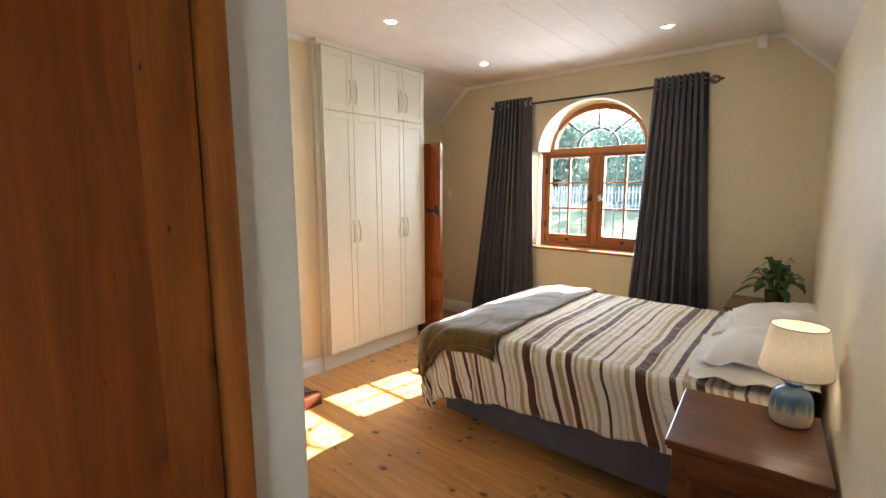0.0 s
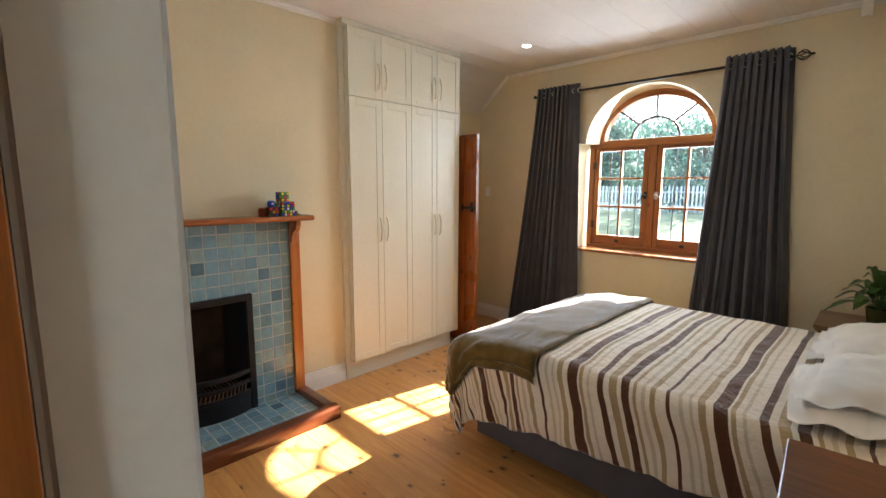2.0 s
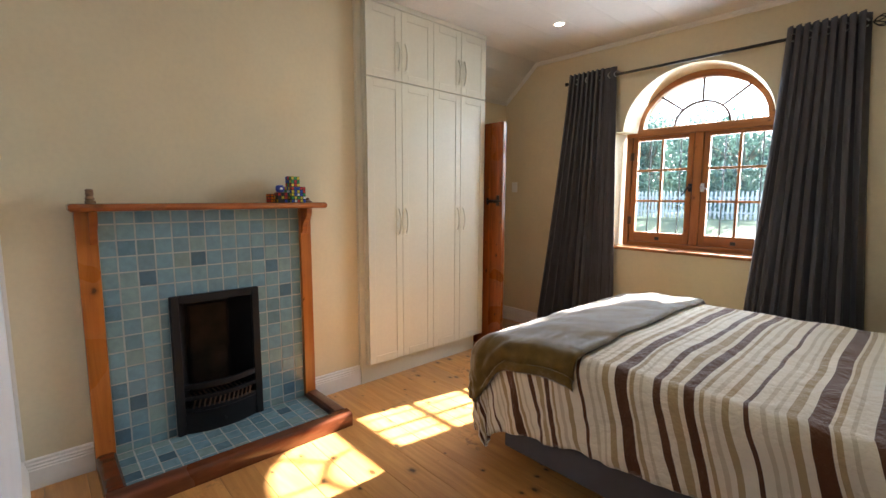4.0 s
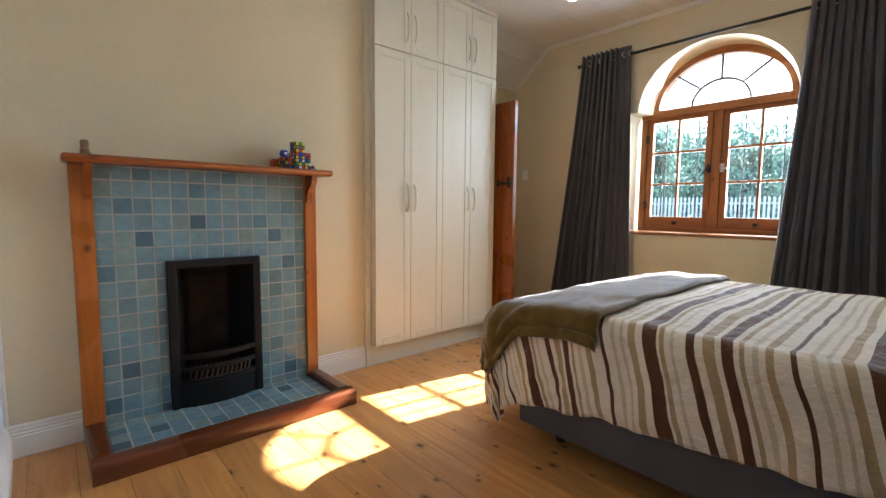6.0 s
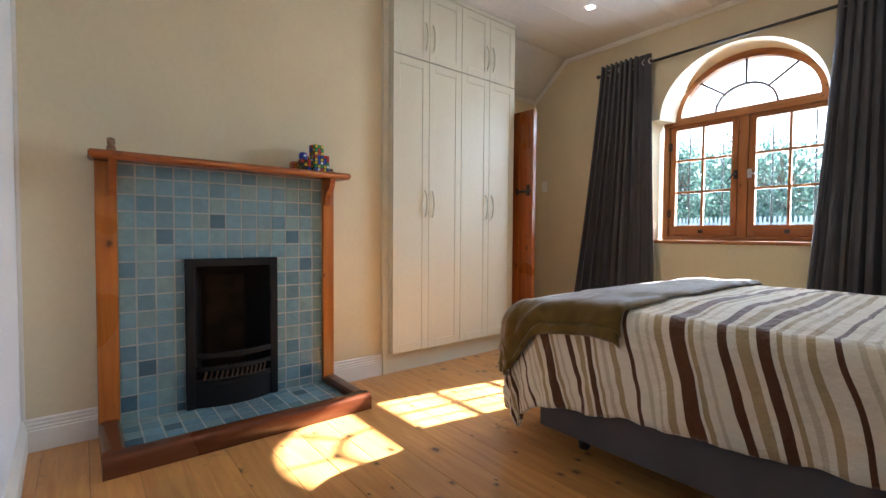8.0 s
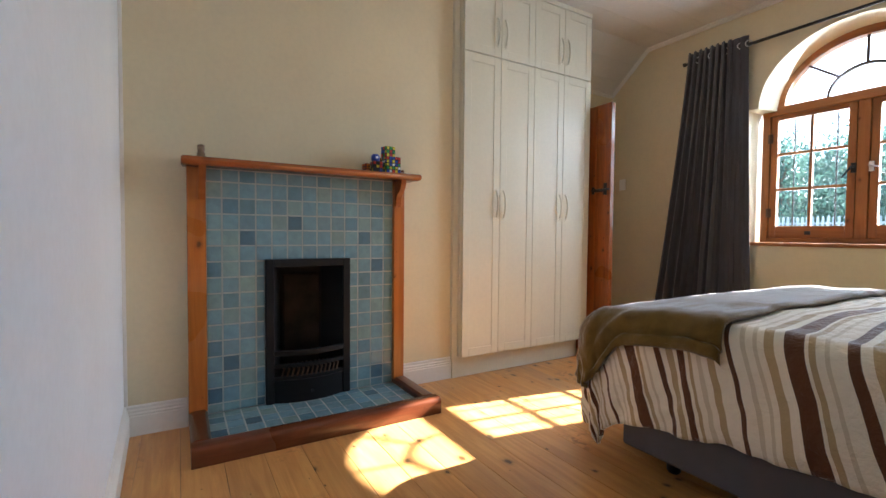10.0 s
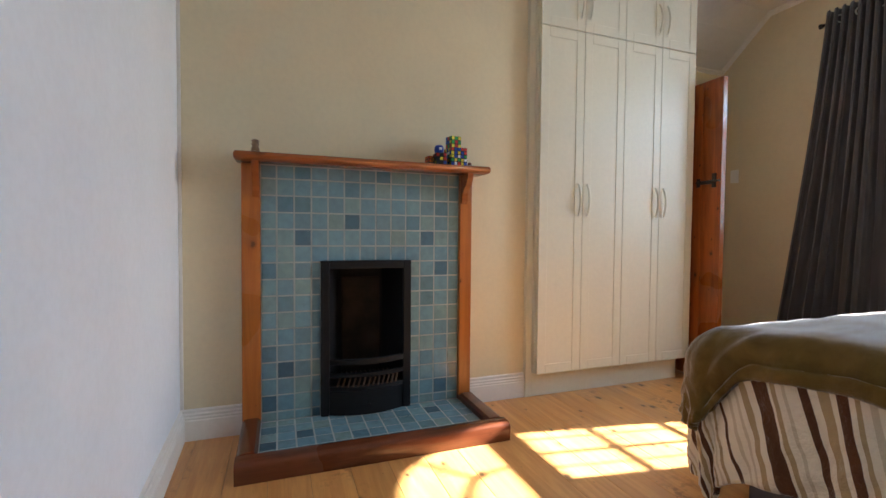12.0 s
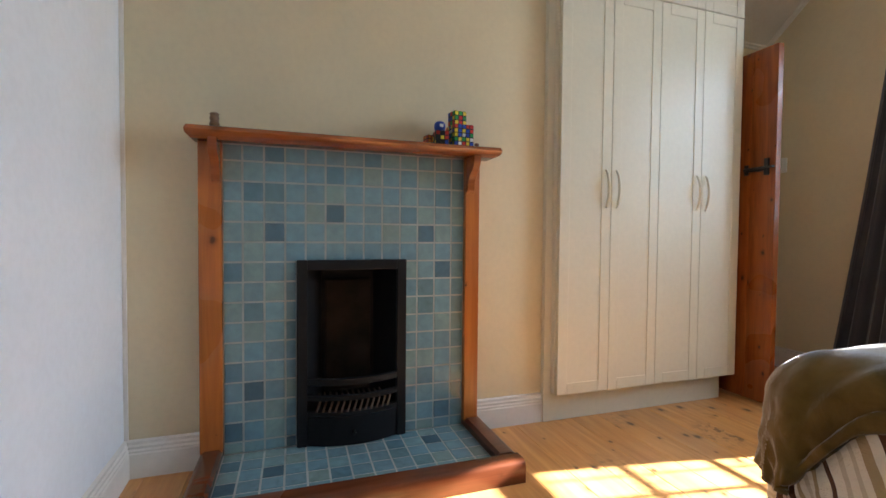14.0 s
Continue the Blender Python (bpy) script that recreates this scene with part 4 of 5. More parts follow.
duv = thing("duvet", (2.3, 2.65, 0.7), "white duvet cover with brown and khaki stripes", "duvet")
cloth_grid("cover", steps(BX0 - 0.53, 3.27, 190), lambda cx: [BY0 - near_drop(cx) * (1 - i / 26) for i in range(26)] + steps(BY0, BY1, 60) + [BY1 + near_drop(cx) * (i + 1) / 20 for i in range(20)], DUVET, duv, 0.0, 0.018)


def blank_drop(x):
    f = min(1.0, max(0.0, (BX0 + 0.15 - x) / 0.22))
    d = 0.192 + 0.008 * math.sin(x * 14) + 0.18 * f * f * (3 - 2 * f)
    return min(d, math.sqrt(max(0.012, 0.41 ** 2 - min(0.0, x - BX0) ** 2)))


blk = thing("throw_blanket", (1.5, 2.6, 0.72), "olive velour throw folded across the foot of the bed", "blanket")
cloth_grid("cloth", steps(BX0 - 0.385, 1.825, 140), lambda cx: [BY0 - blank_drop(cx) * (1 - i / 30) for i in range(30)] + steps(BY0, BY1, 60) + [BY1 + 0.2 * (i + 1) / 12 for i in range(12)], VELOUR, blk, 0.032, 0.028, "", 1.15, blank_drop)

def pillow(label, place, size, tilt, turn, seed):
    """A plump pillow in an Oxford case with a flat, rippled flange."""
    rnd = random.Random(seed)
    n = 26
    L, W, T = size
    m = Matrix.Translation(place) @ Euler((0, radians(tilt), radians(turn))).to_matrix().to_4x4()
    bm = bmesh.new()
    off = rnd.uniform(0, 20)
    sheets = []
    for side in (1, -1):
        g = []
        for i in range(n + 1):
            row = []
            for j in range(n + 1):
                u, v = -1 + 2 * i / n, -1 + 2 * j / n
                body = max(0.0, 1 - abs(u / 0.88) ** 3.2) * max(0.0, 1 - abs(v / 0.91) ** 3.2)
                h = T * 0.5 * body ** 0.55
                wr = (0.014 * noise.noise(Vector((u * 3 + off, v * 3, side))) + 0.008 * noise.noise(Vector((u * 8 + 3 * v + off, v * 5, side)))) * min(1, body * 3)
                rip = 0.012 * math.sin(9 * (u + v) + off) * (1 - min(1.0, body * 6))
                sx = u * W / 2 * (1 - 0.05 * v * v)
                sy = v * L / 2 * (1 - 0.05 * u * u)
                zz = (side * h + wr if side > 0 else -h * 0.7) + rip + (0.002 if side > 0 else 0)
                row.append(bm.verts.new(m @ Vector((sx, sy, zz))))
            g.append(row)
        sheets.append(g)
        for a, b in zip(g, g[1:]):
            for j in range(n):
                q = (a[j], a[j + 1], b[j + 1], b[j])
                bm.faces.new(q if side < 0 else tuple(reversed(q)))
    t, b = sheets
    for i in range(n):
        bm.faces.new((t[i][0], t[i + 1][0], b[i + 1][0], b[i][0]))
        bm.faces.new((t[i][n], b[i][n], b[i + 1][n], t[i + 1][n]))
        bm.faces.new((t[0][i], b[0][i], b[0][i + 1], t[0][i + 1]))
        bm.faces.new((t[n][i], t[n][i + 1], b[n][i + 1], b[n][i]))
    bmesh.ops.recalc_face_normals(bm, faces=bm.faces)
    th = thing("pillow", place, label, "pillow", "pillows on the bed")
    part("case", bm, LINEN, th, smooth=True)
    return th


pillow("white cotton pillow with flat flange lying on the duvet", (3.05, 2.27, 0.758), (0.72, 0.50, 0.105), -4, 4, 1)
pillow("plump white cotton pillow leaning on another", (3.09, 2.32, 0.826), (0.70, 0.48, 0.12), -12, -3, 2)
pillow("white cotton pillow with flat flange lying on the duvet", (3.05, 3.04, 0.752), (0.70, 0.48, 0.095), -4, -2, 3)
pillow("plump white cotton pillow leaning on another", (3.08, 3.04, 0.806), (0.70, 0.46, 0.10), -11, 2, 4)


# ---- bedside cabinets ----
def bedside(name, label, x0, x1, y0, y1, top, wood):
    c = thing(name, ((x0 + x1) / 2, (y0 + y1) / 2, 0), label, "bedside cabinet")
    slab = boxed(x0, x1, y0, y1, top - 0.022, top, 0.005)
    part("top", slab, wood, c)
    part("moulding", boxed(x0 + 0.008, x1 - 0.006, y0 + 0.008, y1 - 0.008, top - 0.036, top - 0.0225, 0.004), wood, c)
    a, b, d, e = x0 + 0.022, x1 - 0.012, y0 + 0.022, y1 - 0.022
    part("body", boxed(a + 0.02, b - 0.02, d + 0.02, e - 0.02, 0.05, top - 0.037), wood, c)
    for lx in (a, b - 0.052):
        for ly in (d, e - 0.052):
            part("leg", boxed(lx, lx + 0.052, ly, ly + 0.052, 0.0, top - 0.037, 0.004), wood, c)
    for yy in ((d, d + 0.018), (e - 0.018, e)):
        part("rail", boxed(a + 0.052, b - 0.052, *yy, top - 0.115, top - 0.037, 0.003), wood, c)
        part("rail", boxed(a + 0.052, b - 0.052, *yy, 0.06, 0.13, 0.003), wood, c)
        face, deep = (yy[0] + 0.002, yy[0] + 0.0165) if yy[0] == d else (yy[1] - 0.002, yy[1] - 0.0165)
        mould = bmesh.new()
        loops = []
        for inset, yq in ((0.0, face), (0.012, face), (0.034, deep)):
            loops.append([mould.verts.new((px, yq, pz)) for px, pz in ((a + 0.052 + inset, 0.13 + inset), (b - 0.052 - inset, 0.13 + inset), (b - 0.052 - inset, top - 0.115 - inset), (a + 0.052 + inset, top - 0.115 - inset))])
        for la, lb in zip(loops, loops[1:]):
            for k in range(4):
                mould.faces.new((la[k], la[(k + 1) % 4], lb[(k + 1) % 4], lb[k]))
        mould.faces.new(loops[2])
        bmesh.ops.recalc_face_normals(mould, faces=mould.faces)
        part("side_panel", mould, wood, c)
    part("drawer", boxed(a - 0.004, a + 0.016, d + 0.054, e - 0.054, top - 0.20, top - 0.05, 0.004), wood, c)
    dd = part("door", boxed(a - 0.004, a + 0.016, d + 0.054, e - 0.054, 0.07, top - 0.205, 0.004), wood, c)
    part("knob", tube(bmesh.new(), [(a - 0.004, (d + e) / 2, top - 0.125), (a - 0.02, (d + e) / 2, top - 0.125), (a - 0.028, (d + e) / 2, top - 0.125)], [0.006, 0.012, 0.008], 10), BLACKMETAL, c, smooth=True)
    return c


near_cab = bedside("bedside_cabinet", "dark reddish teak bedside cabinet with panelled side", 2.874, 3.331, 1.284, 1.784, 0.735, TEAK)
near_cab.rotation_euler = (0, 0, radians(4.0))
bedside("bedside_cabinet", "brown wooden bedside cabinet below the pot plant", 2.76, 3.235, 3.53, 4.02, 0.715, OAK)

# ---- table lamp ----
LX, LY, LZ = 3.222, 1.70, 0.025
tl = thing("table_lamp", (LX, LY, 0.735), "lit table lamp with blue drip-glazed base and linen shade", "lamp")
prof = [(0.058, 0.7105), (0.063, 0.716), (0.066, 0.74), (0.064, 0.79), (0.060, 0.815), (0.048, 0.834), (0.032, 0.844), (0.026, 0.852), (0.030, 0.862), (0.038, 0.868), (0.036, 0.874), (0.018, 0.878)]
part("ceramic_base", lathe(bmesh.new(), [(r * 1.03, z + LZ) for r, z in prof], (LX, LY), 40), GLAZE, tl, smooth=True)
part("socket", lathe(bmesh.new(), [(0.014, 0.903), (0.014, 0.955), (0.010, 0.96)], (LX, LY), 16), STEEL, tl, smooth=True)
shd = bmesh.new()
n = 56
rings = []
for r, z in ((0.113, 0.905), (0.087, 1.080), (0.085, 1.080), (0.111, 0.905)):
    rings.append([shd.verts.new((LX + r * math.cos(2 * math.pi * i / n), LY + r * math.sin(2 * math.pi * i / n), z + LZ)) for i in range(n)])
for a, b in ((0, 1), (1, 2)):
    for i in range(n):
        shd.faces.new((rings[a][i], rings[a][(i + 1) % n], rings[b][(i + 1) % n], rings[b][i]))
part("shade", shd, SHADE, tl, "cream linen drum shade", True)
for r0, rim_z in ((0.087, 1.080 + LZ), (0.113, 0.905 + LZ)):
    hoop = [(LX + r0 * math.cos(2 * math.pi * i / 40), LY + r0 * math.sin(2 * math.pi * i / 40), rim_z) for i in range(41)]
    part("rim", tube(bmesh.new(), hoop, 0.0017, 6), OAK, tl, "thin brown shade rim", True)

# ---- pot plant ----
pl = thing("pot_plant", (3.05, 3.74, 0.715), "leafy green house plant in a green pot", "plant")
part("pot", lathe(bmesh.new(), [(0.048, 0.7155), (0.052, 0.72), (0.064, 0.82), (0.068, 0.835), (0.062, 0.835), (0.058, 0.82), (0.02, 0.815)], (3.05, 3.74), 24), GREENPOT, pl, smooth=True)
rnd = random.Random(5)
for k in range(34):
    a = k * 2.399 + rnd.uniform(-0.2, 0.2)
    ring_f = (k + 0.5) / 34
    reach = 0.07 + 0.18 * ring_f + rnd.uniform(-0.02, 0.02)
    rise = 0.24 - 0.18 * ring_f + rnd.uniform(-0.02, 0.03)
    bm = bmesh.new()
    m = 9
    rows = []
    side = Vector((-math.sin(a), math.cos(a), 0))
    for i in range(m + 1):
        f = i / m
        r = 0.012 + reach * f
        z = 0.825 + rise * math.sin(min(1.0, f * 1.15) * math.pi * 0.62) - 0.10 * ring_f * f ** 2.2
        w = 0.001 + 0.031 * (max(0.0, math.sin(math.pi * max(0.0, (f - 0.22) / 0.78)) ** 0.8) if f > 0.22 else 0.08)
        c = Vector((3.05 + r * math.cos(a), 3.74 + r * math.sin(a), z))
        c.x = min(c.x, right_wall_x(c.y) - 0.05)
        rows.append([bm.verts.new(c - side * w + Vector((0, 0, 0.006))), bm.verts.new(c), bm.verts.new(c + side * w + Vector((0, 0, 0.006)))])
    for p, q in zip(rows, rows[1:]):
        bm.faces.new((p[0], p[1], q[1], q[0]))
        bm.faces.new((p[1], p[2], q[2], q[1]))
    part("leaf", bm, LEAF, pl, smooth=True)

# ---- ornaments on the mantel ----
MZ = TOPZ + 0.0365
DOT = {}
for nm, c in (("red", (0.55, 0.03, 0.02)), ("orange", (0.75, 0.20, 0.02)), ("yellow", (0.75, 0.60, 0.04)), ("green", (0.03, 0.28, 0.06)), ("blue", (0.02, 0.06, 0.35)), ("white", (0.75, 0.75, 0.72))):
    DOT[nm] = painted("sticker_" + nm, c, 0.3, 0.03, 0.02)
BLACKP = painted("black_plastic", (0.015, 0.015, 0.017), 0.35, 0.05, 0.05)
DOT["black"] = BLACKP
BLUEP = painted("blue_plastic", (0.02, 0.05, 0.30), 0.3, 0.05, 0.05)


def puzzle_cube(label, x, y, z, seed, s=0.057, turn=0.0, n=3, names=("red", "orange", "yellow", "green", "blue", "green", "red", "blue", "yellow", "white")):
    rnd = random.Random(seed)
    c = thing("puzzle_cube", (x, y, z), label, "puzzle cube", "puzzle cubes on the mantel")
    m = Matrix.Translation((x, y, z)) @ Euler((0, 0, radians(turn))).to_matrix().to_4x4()
    bm = boxed(-s / 2, s / 2, -s / 2, s / 2, 0, s, 0.003)
    bmesh.ops.transform(bm, matrix=m, verts=bm.verts)
    part("body", bm, BLACKP, c)
    q = s / n
    for i in range(n):
        for j in range(n):
            a0, b0 = -s / 2 + i * q + 0.0024, j * q + 0.0024
            for face in range(3):
                st = bmesh.new()
                if face == 0:
                    box(st, s / 2, s / 2 + 0.0008, a0, a0 + q - 0.0048, b0, b0 + q - 0.0048)
                elif face == 1:
                    box(st, a0, a0 + q - 0.0048, -s / 2 - 0.0008, -s / 2, b0, b0 + q - 0.0048)
                else:
                    box(st, a0, a0 + q - 0.0048, -s / 2 + b0, -s / 2 + b0 + q - 0.0048, s, s + 0.0008)
                bmesh.ops.transform(st, matrix=m, verts=st.verts)
                part("sticker", st, DOT[rnd.choice(names)], c)
    return c


puzzle_cube("orange puzzle cube on the mantel", 0.058, 1.240, MZ, 11, 0.052, 8, 3, ("orange", "orange", "red"))
puzzle_cube("dark puzzle cube with few bright stickers", 0.122, 1.268, MZ, 12, 0.060, -4, 3, ("blue", "red", "black", "black", "black", "yellow"))
puzzle_cube("large puzzle cube with many small coloured stickers", 0.10, 1.366, MZ, 13, 0.096, 3, 5)
puzzle_cube("puzzle cube with mixed stickers on top of another", 0.098, 1.354, MZ + 0.0972, 17, 0.062, 10)
tin = thing("blue_ball_puzzle", (0.118, 1.264, MZ + 0.061), "small rounded dark blue plastic puzzle ball", "toy")
BZ0 = MZ + 0.0612
bm = lathe(bmesh.new(), [(0.014, BZ0), (0.023, BZ0 + 0.004), (0.026, BZ0 + 0.016), (0.025, BZ0 + 0.032), (0.018, BZ0 + 0.042), (0.004, BZ0 + 0.044)], (0.118, 1.264), 20)
part("ball", bm, BLUEP, tin, smooth=True)
part("badge", boxed(0.141, 0.1455, 1.256, 1.272, BZ0 + 0.016, BZ0 + 0.029, 0.002), DOT["white"], tin)
stand = thing("wooden_stand", (0.09, 1.455, MZ), "small dark carved wooden stand", "ornament")
bm = lathe(bmesh.new(), [(0.026, MZ), (0.026, MZ + 0.008), (0.012, MZ + 0.014), (0.010, MZ + 0.026), (0.004, MZ + 0.03)], (0.09, 1.455), 16)
part("stand", bm, KERBWOOD, stand, smooth=True)
fig = bmesh.new()
box(fig, 0.060, 0.102, 0.330, 0.372, MZ, MZ + 0.014, 0.003)
lathe(fig, [(0.016, MZ + 0.014), (0.020, MZ + 0.024), (0.014, MZ + 0.036), (0.018, MZ + 0.046), (0.015, MZ + 0.058), (0.018, MZ + 0.064), (0.010, MZ + 0.070)], (0.08, 0.350), 14)
tagged(part("carved_ornament", fig, OAK, None, "", True), "small carved brown wooden ornament on the mantel", "ornament")

# ---- ceiling fittings ----
dl = thing("downlight", (*SPOTS[0], H), "recessed round white downlight, lit", "downlight", "ceiling downlights")
x, y = SPOTS[0]
part("bezel", lathe(bmesh.new(), [(0.045, H - 0.001), (0.044, H - 0.006), (0.034, H - 0.008), (0.0285, H - 0.004)], (x, y), 28, False), TRIM, dl, smooth=True)
part("lens", lathe(bmesh.new(), [(0.029, H - 0.005), (0.02, H - 0.0055)], (x, y), 28), BULB, dl)
for sx, sy in SPOTS[1:]:
    copy_thing(dl, Matrix.Translation((sx, sy, H)))
pir = thing("alarm_sensor", (2.80, 4.03, 2.74), "beige plastic alarm sensor box on a wall bracket", "alarm sensor")
part("housing", boxed(2.775, 2.835, 4.00, 4.05, 2.66, 2.755, 0.008), PLASTIC, pir)
part("bracket", boxed(2.785, 2.83, 4.02, YW - 0.002, 2.74, 2.768, 0.004), PLASTIC, pir)

# ---- outdoors ----
gr = bmesh.new()
prof = [(-400, -0.12), (12.4, -0.12), (12.8, -0.10), (14.0, 0.30), (15.5, 0.66), (17.0, 0.72), (60, 0.9), (600, 1.0)]
rows = [[gr.verts.new((x, y, z)) for x in (-500, -60, 0, 60, 500)] for y, z in prof]
for a, b in zip(rows, rows[1:]):
    for k in range(4):
        gr.faces.new((a[k], a[k + 1], b[k + 1], b[k]))
structure("ground", gr, LAWN, "rough grass and earth that rises to the fence", "ground")
pv = boxed(-30, 30, 6.2, 12.4, -0.119, -0.09, 0.01)
structure("pavement", pv, PAVE, "pale sunlit paved drive", "pavement")

fence = thing("picket_fence", (0, 16.5, 0.70), "weathered white picket fence at the garden edge", "fence")
me = bpy.data.meshes.new("picket")
bm = bmesh.new()
extrude_profile(bm, [(-0.032, 0), (0.032, 0), (0.032, 0.86), (0.0, 0.92), (-0.032, 0.86)], -0.01, 0.01, lambda u, v, w: (u, w, v))
bm.to_mesh(me)
bm.free()
me.materials.append(FENCE)
for i in range(150):
    p = new("picket", me)
    p.parent = fence
    p.location = (-16 + i * 0.125 + random.uniform(-0.006, 0.006), 0, random.uniform(-0.01, 0.01))
for z in (0.92, 1.40):
    part("fence_rail", boxed(-16.2, 2.8, 16.515, 16.55, z - 0.03, z + 0.03), FENCE, fence)


def leaf_cloud(bm, centre, radii, count, size, rnd):
    for _ in range(count):
        while True:
            p = Vector((rnd.uniform(-1, 1), rnd.uniform(-1, 1), rnd.uniform(-1, 1)))
            if 0.25 < p.length < 1:
                break
        c = Vector(centre) + Vector((p.x * radii[0], p.y * radii[1], p.z * radii[2]))
        q = Euler((rnd.uniform(0, 6), rnd.uniform(0, 6), rnd.uniform(0, 6))).to_matrix()
        s = size * rnd.uniform(0.6, 1.3)
        bm.faces.new([bm.verts.new(c + q @ Vector(v) * s) for v in ((-0.5, 0, 0), (0, -0.28, 0.06), (0.55, 0, 0), (0, 0.28, 0.06))])


def tree(place, height, spread, seed, label, leaves=6500, leaf=0.15, clumps=22):
    rnd = random.Random(seed)
    x, y, z = place
    t = thing("tree", place, label, "tree", "garden trees")
    lean = rnd.uniform(-0.3, 0.3)
    wood = bmesh.new()
    top = Vector((x + lean, y, z + height * 0.75))
    tube(wood, [(x, y, z - 0.1), (x + lean * 0.4, y + 0.05, z + height * 0.35), top], [0.16, 0.12, 0.05], 10)
    part("trunk", wood, BARK, t, smooth=True)
    crown = bmesh.new()
    for k in range(clumps):
        a = rnd.uniform(0, 6.28)
        r = spread * rnd.uniform(0.15, 1.0)
        c = Vector((x + lean * 0.6 + r * math.cos(a), y + r * math.sin(a), z + height * rnd.uniform(0.08, 0.9)))
        limb = tube(bmesh.new(), [(x + lean * 0.5, y, z + height * 0.4), (c + Vector((x + lean * 0.5, y, z + height * 0.4))) / 2 + Vector((0, 0, 0.15)), c], [0.05, 0.035, 0.012], 6)
        part("limb", limb, BARK, t)
        e = spread * rnd.uniform(0.28, 0.5)
        high = (c.z - z) / height
        leaf_cloud(crown, c, (e, e, e * 0.8), int(leaves / clumps * (1.62 - 1.5 * high)), leaf, rnd)
    part("crown", crown, TREELEAF, t)
    return t


for tx, ty, th, ts, sd in ((-5.5, 20.0, 5.0, 2.3, 1), (-9.0, 21.0, 5.5, 2.6, 2), (-2.0, 19.5, 4.8, 2.3, 3), (-13.0, 22.0, 5.5, 2.7, 4), (1.5, 21.0, 5.0, 2.4, 6)):
    tree((tx, ty, 0.7), th * 0.88, ts, sd, "broad green garden tree behind the fence", 8500)
for hx, hy, hh, sd in ((-24, 31, 5.9, 31), (-19, 30, 6.2, 32), (-14, 31, 5.7, 33), (-9.5, 30, 6.1, 34), (-5, 31, 5.7, 35), (-0.5, 30, 6.0, 36), (4, 31, 5.7, 37)):
    tree((hx, hy, 0.7), hh * 0.83, 3.2, sd, "tall dense green tree at the back of the garden", 12000, 0.28, 30)

# unseen tree, added so that its branch keeps sun off the window's right part
big = thing("shade_tree", (5.2, 9.2, -0.09), "unseen large tree, added so that its branch shades part of the window", "tree")
part("trunk", tube(bmesh.new(), [(5.2, 9.2, -0.2), (5.1, 9.1, 2.6), (4.6, 8.9, 5.2)], [0.30, 0.24, 0.15], 12), BARK, big, smooth=True)
part("limb", tube(bmesh.new(), [(5.0, 9.0, 3.2), (3.6, 8.2, 4.6), (2.2, 7.6, 4.5)], [0.13, 0.08, 0.03], 8), BARK, big, smooth=True)
rnd = random.Random(21)
cr_ = bmesh.new()
for c, e, k in (((2.56, 7.6, 4.24), (0.40, 0.4, 0.34), 1000), ((2.75, 7.8, 4.5), (0.5, 0.5, 0.4), 700), ((3.8, 8.4, 5.0), (0.9, 0.8, 0.6), 900), ((4.7, 8.9, 5.8), (1.4, 1.2, 0.9), 1600)):
    leaf_cloud(cr_, c, e, k, 0.11, rnd)
part("crown", cr_, TREELEAF, big)

# ---- floor boards and tiles, last ----
sub = boxed(-0.8, 4.0, -0.12, YW + 0.1, -0.06, -0.021)
box(sub, 1.6, 4.0, -3.1, -0.12, -0.06, -0.021)
flo = structure("floor", sub, BARK, "wide honey-coloured knotty pine floorboards", "floor")
def board_mesh(x0, x1):
    me = bpy.data.meshes.new("floorboard")
    bm = boxed(x0, x1, 0.0006, 0.1624, -0.02, 0.0)
    bmesh.ops.bevel(bm, geom=[e for e in bm.edges if abs(e.verts[0].co.x - e.verts[1].co.x) > 1 and e.verts[0].co.z > -0.01], offset=0.0012, segments=1, affect="EDGES")
    bm.to_mesh(me)
    bm.free()
    me.materials.append(FLOORPINE)
    return me


room_board, passage_board = board_mesh(XA, 3.45), board_mesh(1.74, 3.45)
for i in range(-19, 26):
    b = new("floorboard", room_board if i > -2 else passage_board)
    b.parent = flo
    b.location = (0, 0.0835 + i * 0.163, random.uniform(-0.0006, 0.0006))

COLS = [PX0] + [0.4445 + 0.0825 * i for i in range(12)] + [PX1]
ROWS_Z = [0.050] + [0.098 + 0.0831 * i for i in range(15)]
ROWS_Z = [z for z in ROWS_Z if z < TOPZ - 0.02] + [TOPZ - 0.002]
cache = {}


DARK_TILES = {(5, 12), (2, 11), (10, 11), (11, 9), (1, 3), (0, 1), (11, 1), (3, 0)}
MID_TILES = {(1, 7), (0, 9), (10, 3), (2, 15), (1, 13), (2, 13), (5, 14), (7, 15), (9, 12), (11, 13), (10, 8), (10, 7), (0, 4), (12, 2), (3, 6), (12, 14)}
DARK_HEARTH = {(2, 2), (0, 3), (10, 1)}
MID_HEARTH = {(0, 1), (9, 3), (8, 2), (8, 1), (5, 3)}


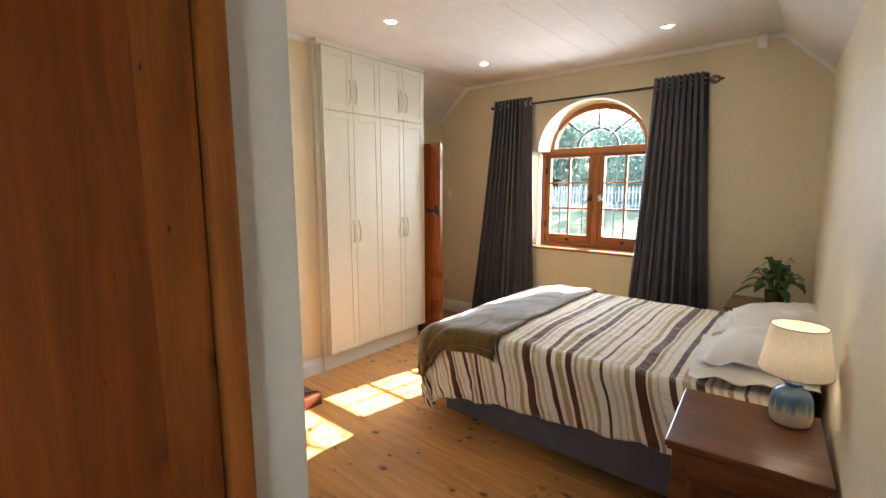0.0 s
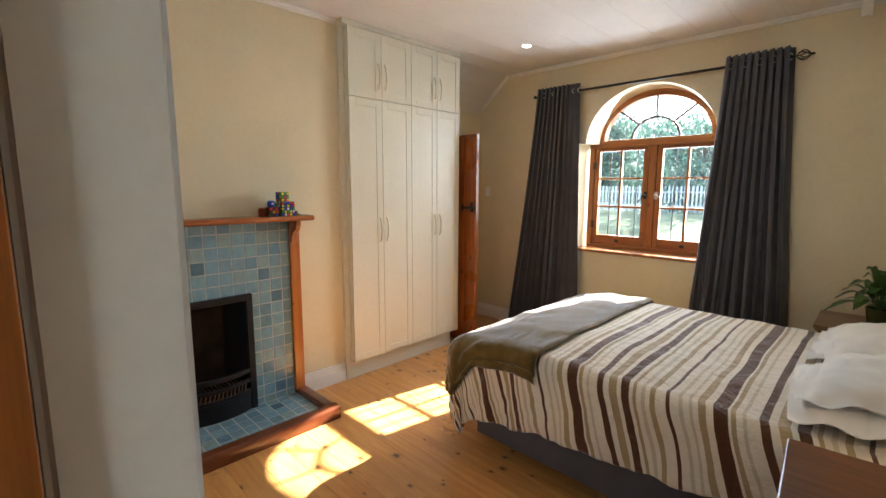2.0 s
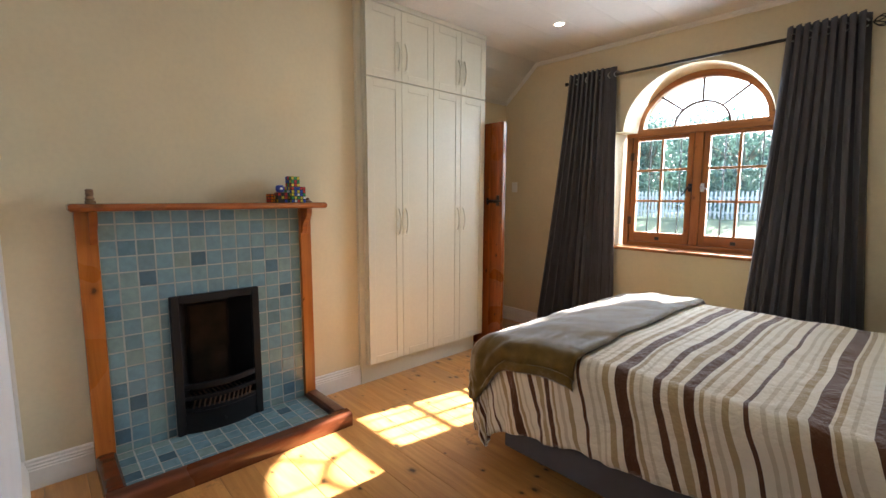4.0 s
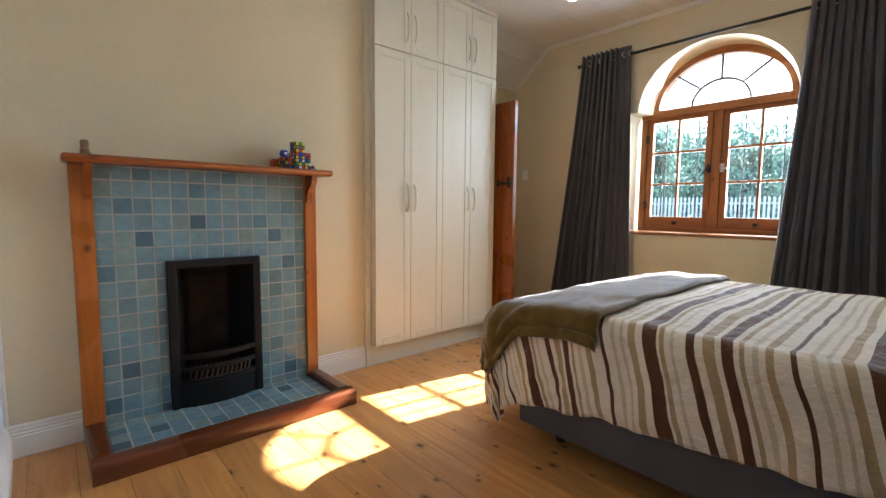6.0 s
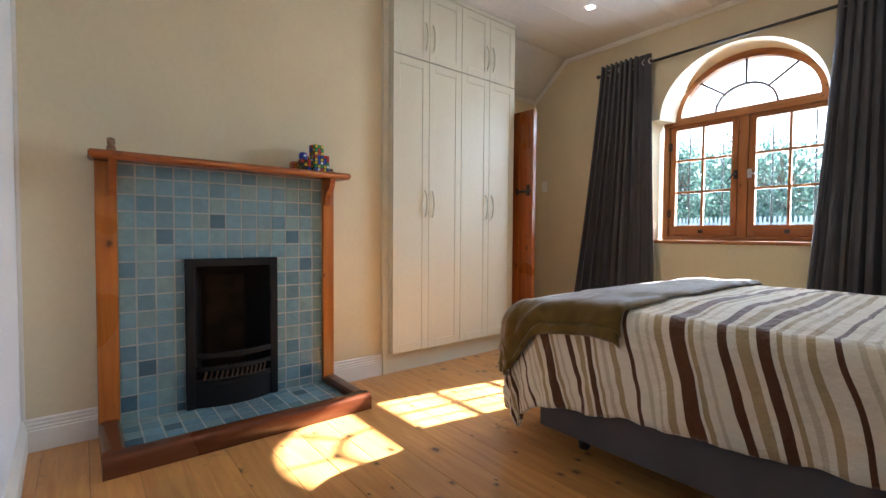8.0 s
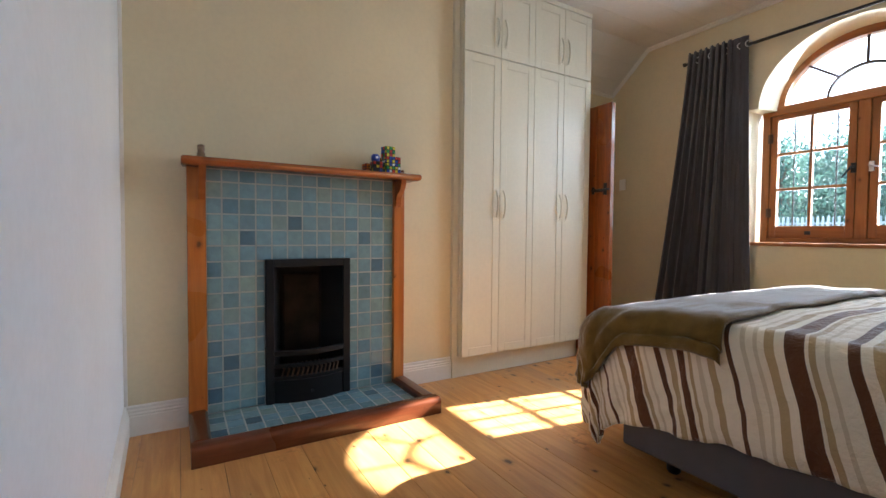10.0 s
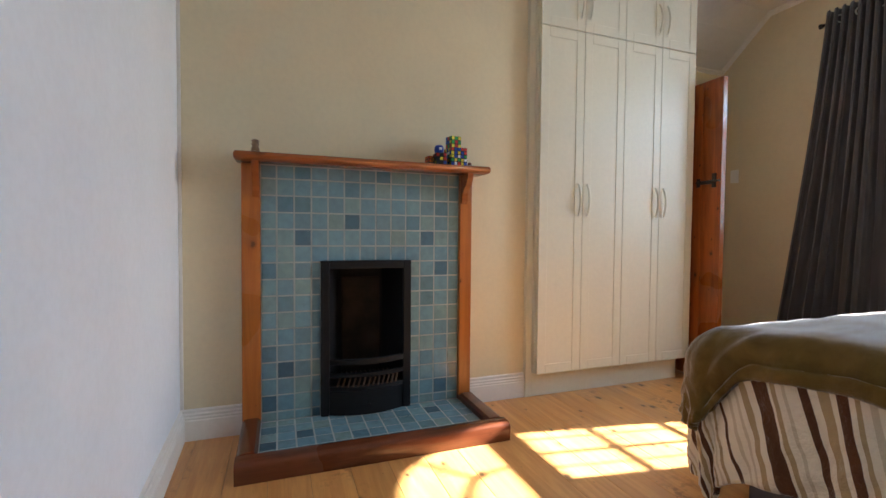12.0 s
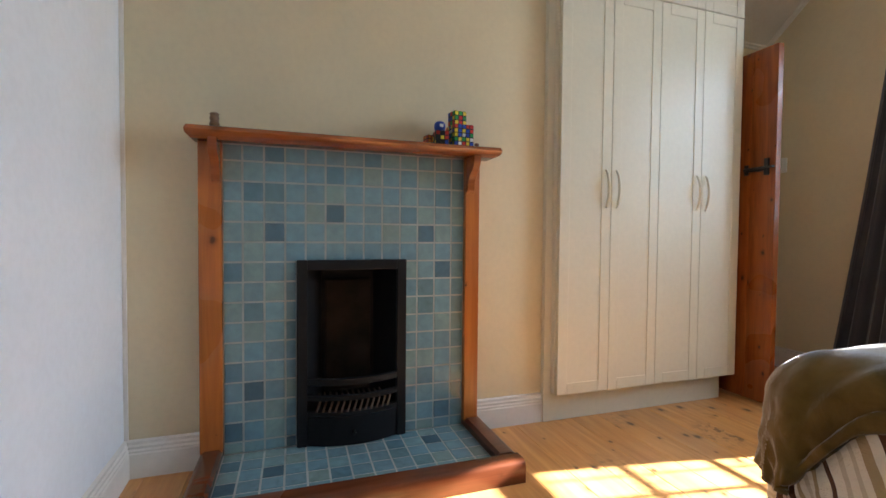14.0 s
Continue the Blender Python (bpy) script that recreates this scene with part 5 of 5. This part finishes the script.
def tile(w, h, flat, place, glaze):
    key = (round(w, 4), round(h, 4), flat, glaze.name)
    if key not in cache:
        bm = boxed(-w / 2, w / 2, -h / 2, h / 2, -0.004, 0.004)
        bmesh.ops.bevel(bm, geom=[e for e in bm.edges if e.verts[0].co.z > 0 and e.verts[1].co.z > 0], offset=0.0022, segments=2, affect="EDGES")
        if not flat:
            bmesh.ops.transform(bm, matrix=Matrix(((0, 0, 1, 0), (1, 0, 0, 0), (0, 1, 0, 0), (0, 0, 0, 1))), verts=bm.verts)
        m = bpy.data.meshes.new("tile")
        bm.to_mesh(m)
        bm.free()
        m.materials.append(glaze)
        cache[key] = m
    o = new("tile", cache[key])
    o.parent = fire
    o.matrix_parent_inverse = WORLD[fire.name].inverted()
    o.location = place
    w1, w2 = random.uniform(-0.006, 0.006), random.uniform(-0.006, 0.006)
    o.rotation_euler = (w1, w2, random.uniform(-0.004, 0.004)) if flat else (random.uniform(-0.004, 0.004), w1, w2)


GAP = 0.0036
for c, (y0, y1) in enumerate(zip(COLS, COLS[1:])):
    for k, (z0, z1) in enumerate(zip(ROWS_Z, ROWS_Z[1:])):
        a, b = y0, y1
        if z0 < 0.84:
            if a < 0.655 < b:
                b = 0.655
            elif a < 1.131 < b:
                a = 1.131
            elif 0.655 <= a and b <= 1.131:
                continue
        if b - a > 0.012 and z1 - z0 > 0.012:
            glaze = TILE_DARK if (c, k) in DARK_TILES else TILE_MID if (c, k) in MID_TILES else TILE
            tile(b - a - GAP, z1 - z0 - GAP, False, (0.0285, (a + b) / 2, (z0 + z1) / 2), glaze)
HY = [0.368] + [0.4445 + 0.0825 * i for i in range(12)] + [1.42]
HXS = [0.034, 0.098, 0.1805, 0.263, 0.3455, 0.428]
for c, (y0, y1) in enumerate(zip(HY, HY[1:])):
    for k, (x0, x1) in enumerate(zip(HXS, HXS[1:])):
        glaze = TILE_DARK if (c, k) in DARK_HEARTH else TILE_MID if (c, k) in MID_HEARTH else TILE
        tile(x1 - x0 - GAP, y1 - y0 - GAP, True, ((x0 + x1) / 2, (y0 + y1) / 2, 0.0455), glaze)
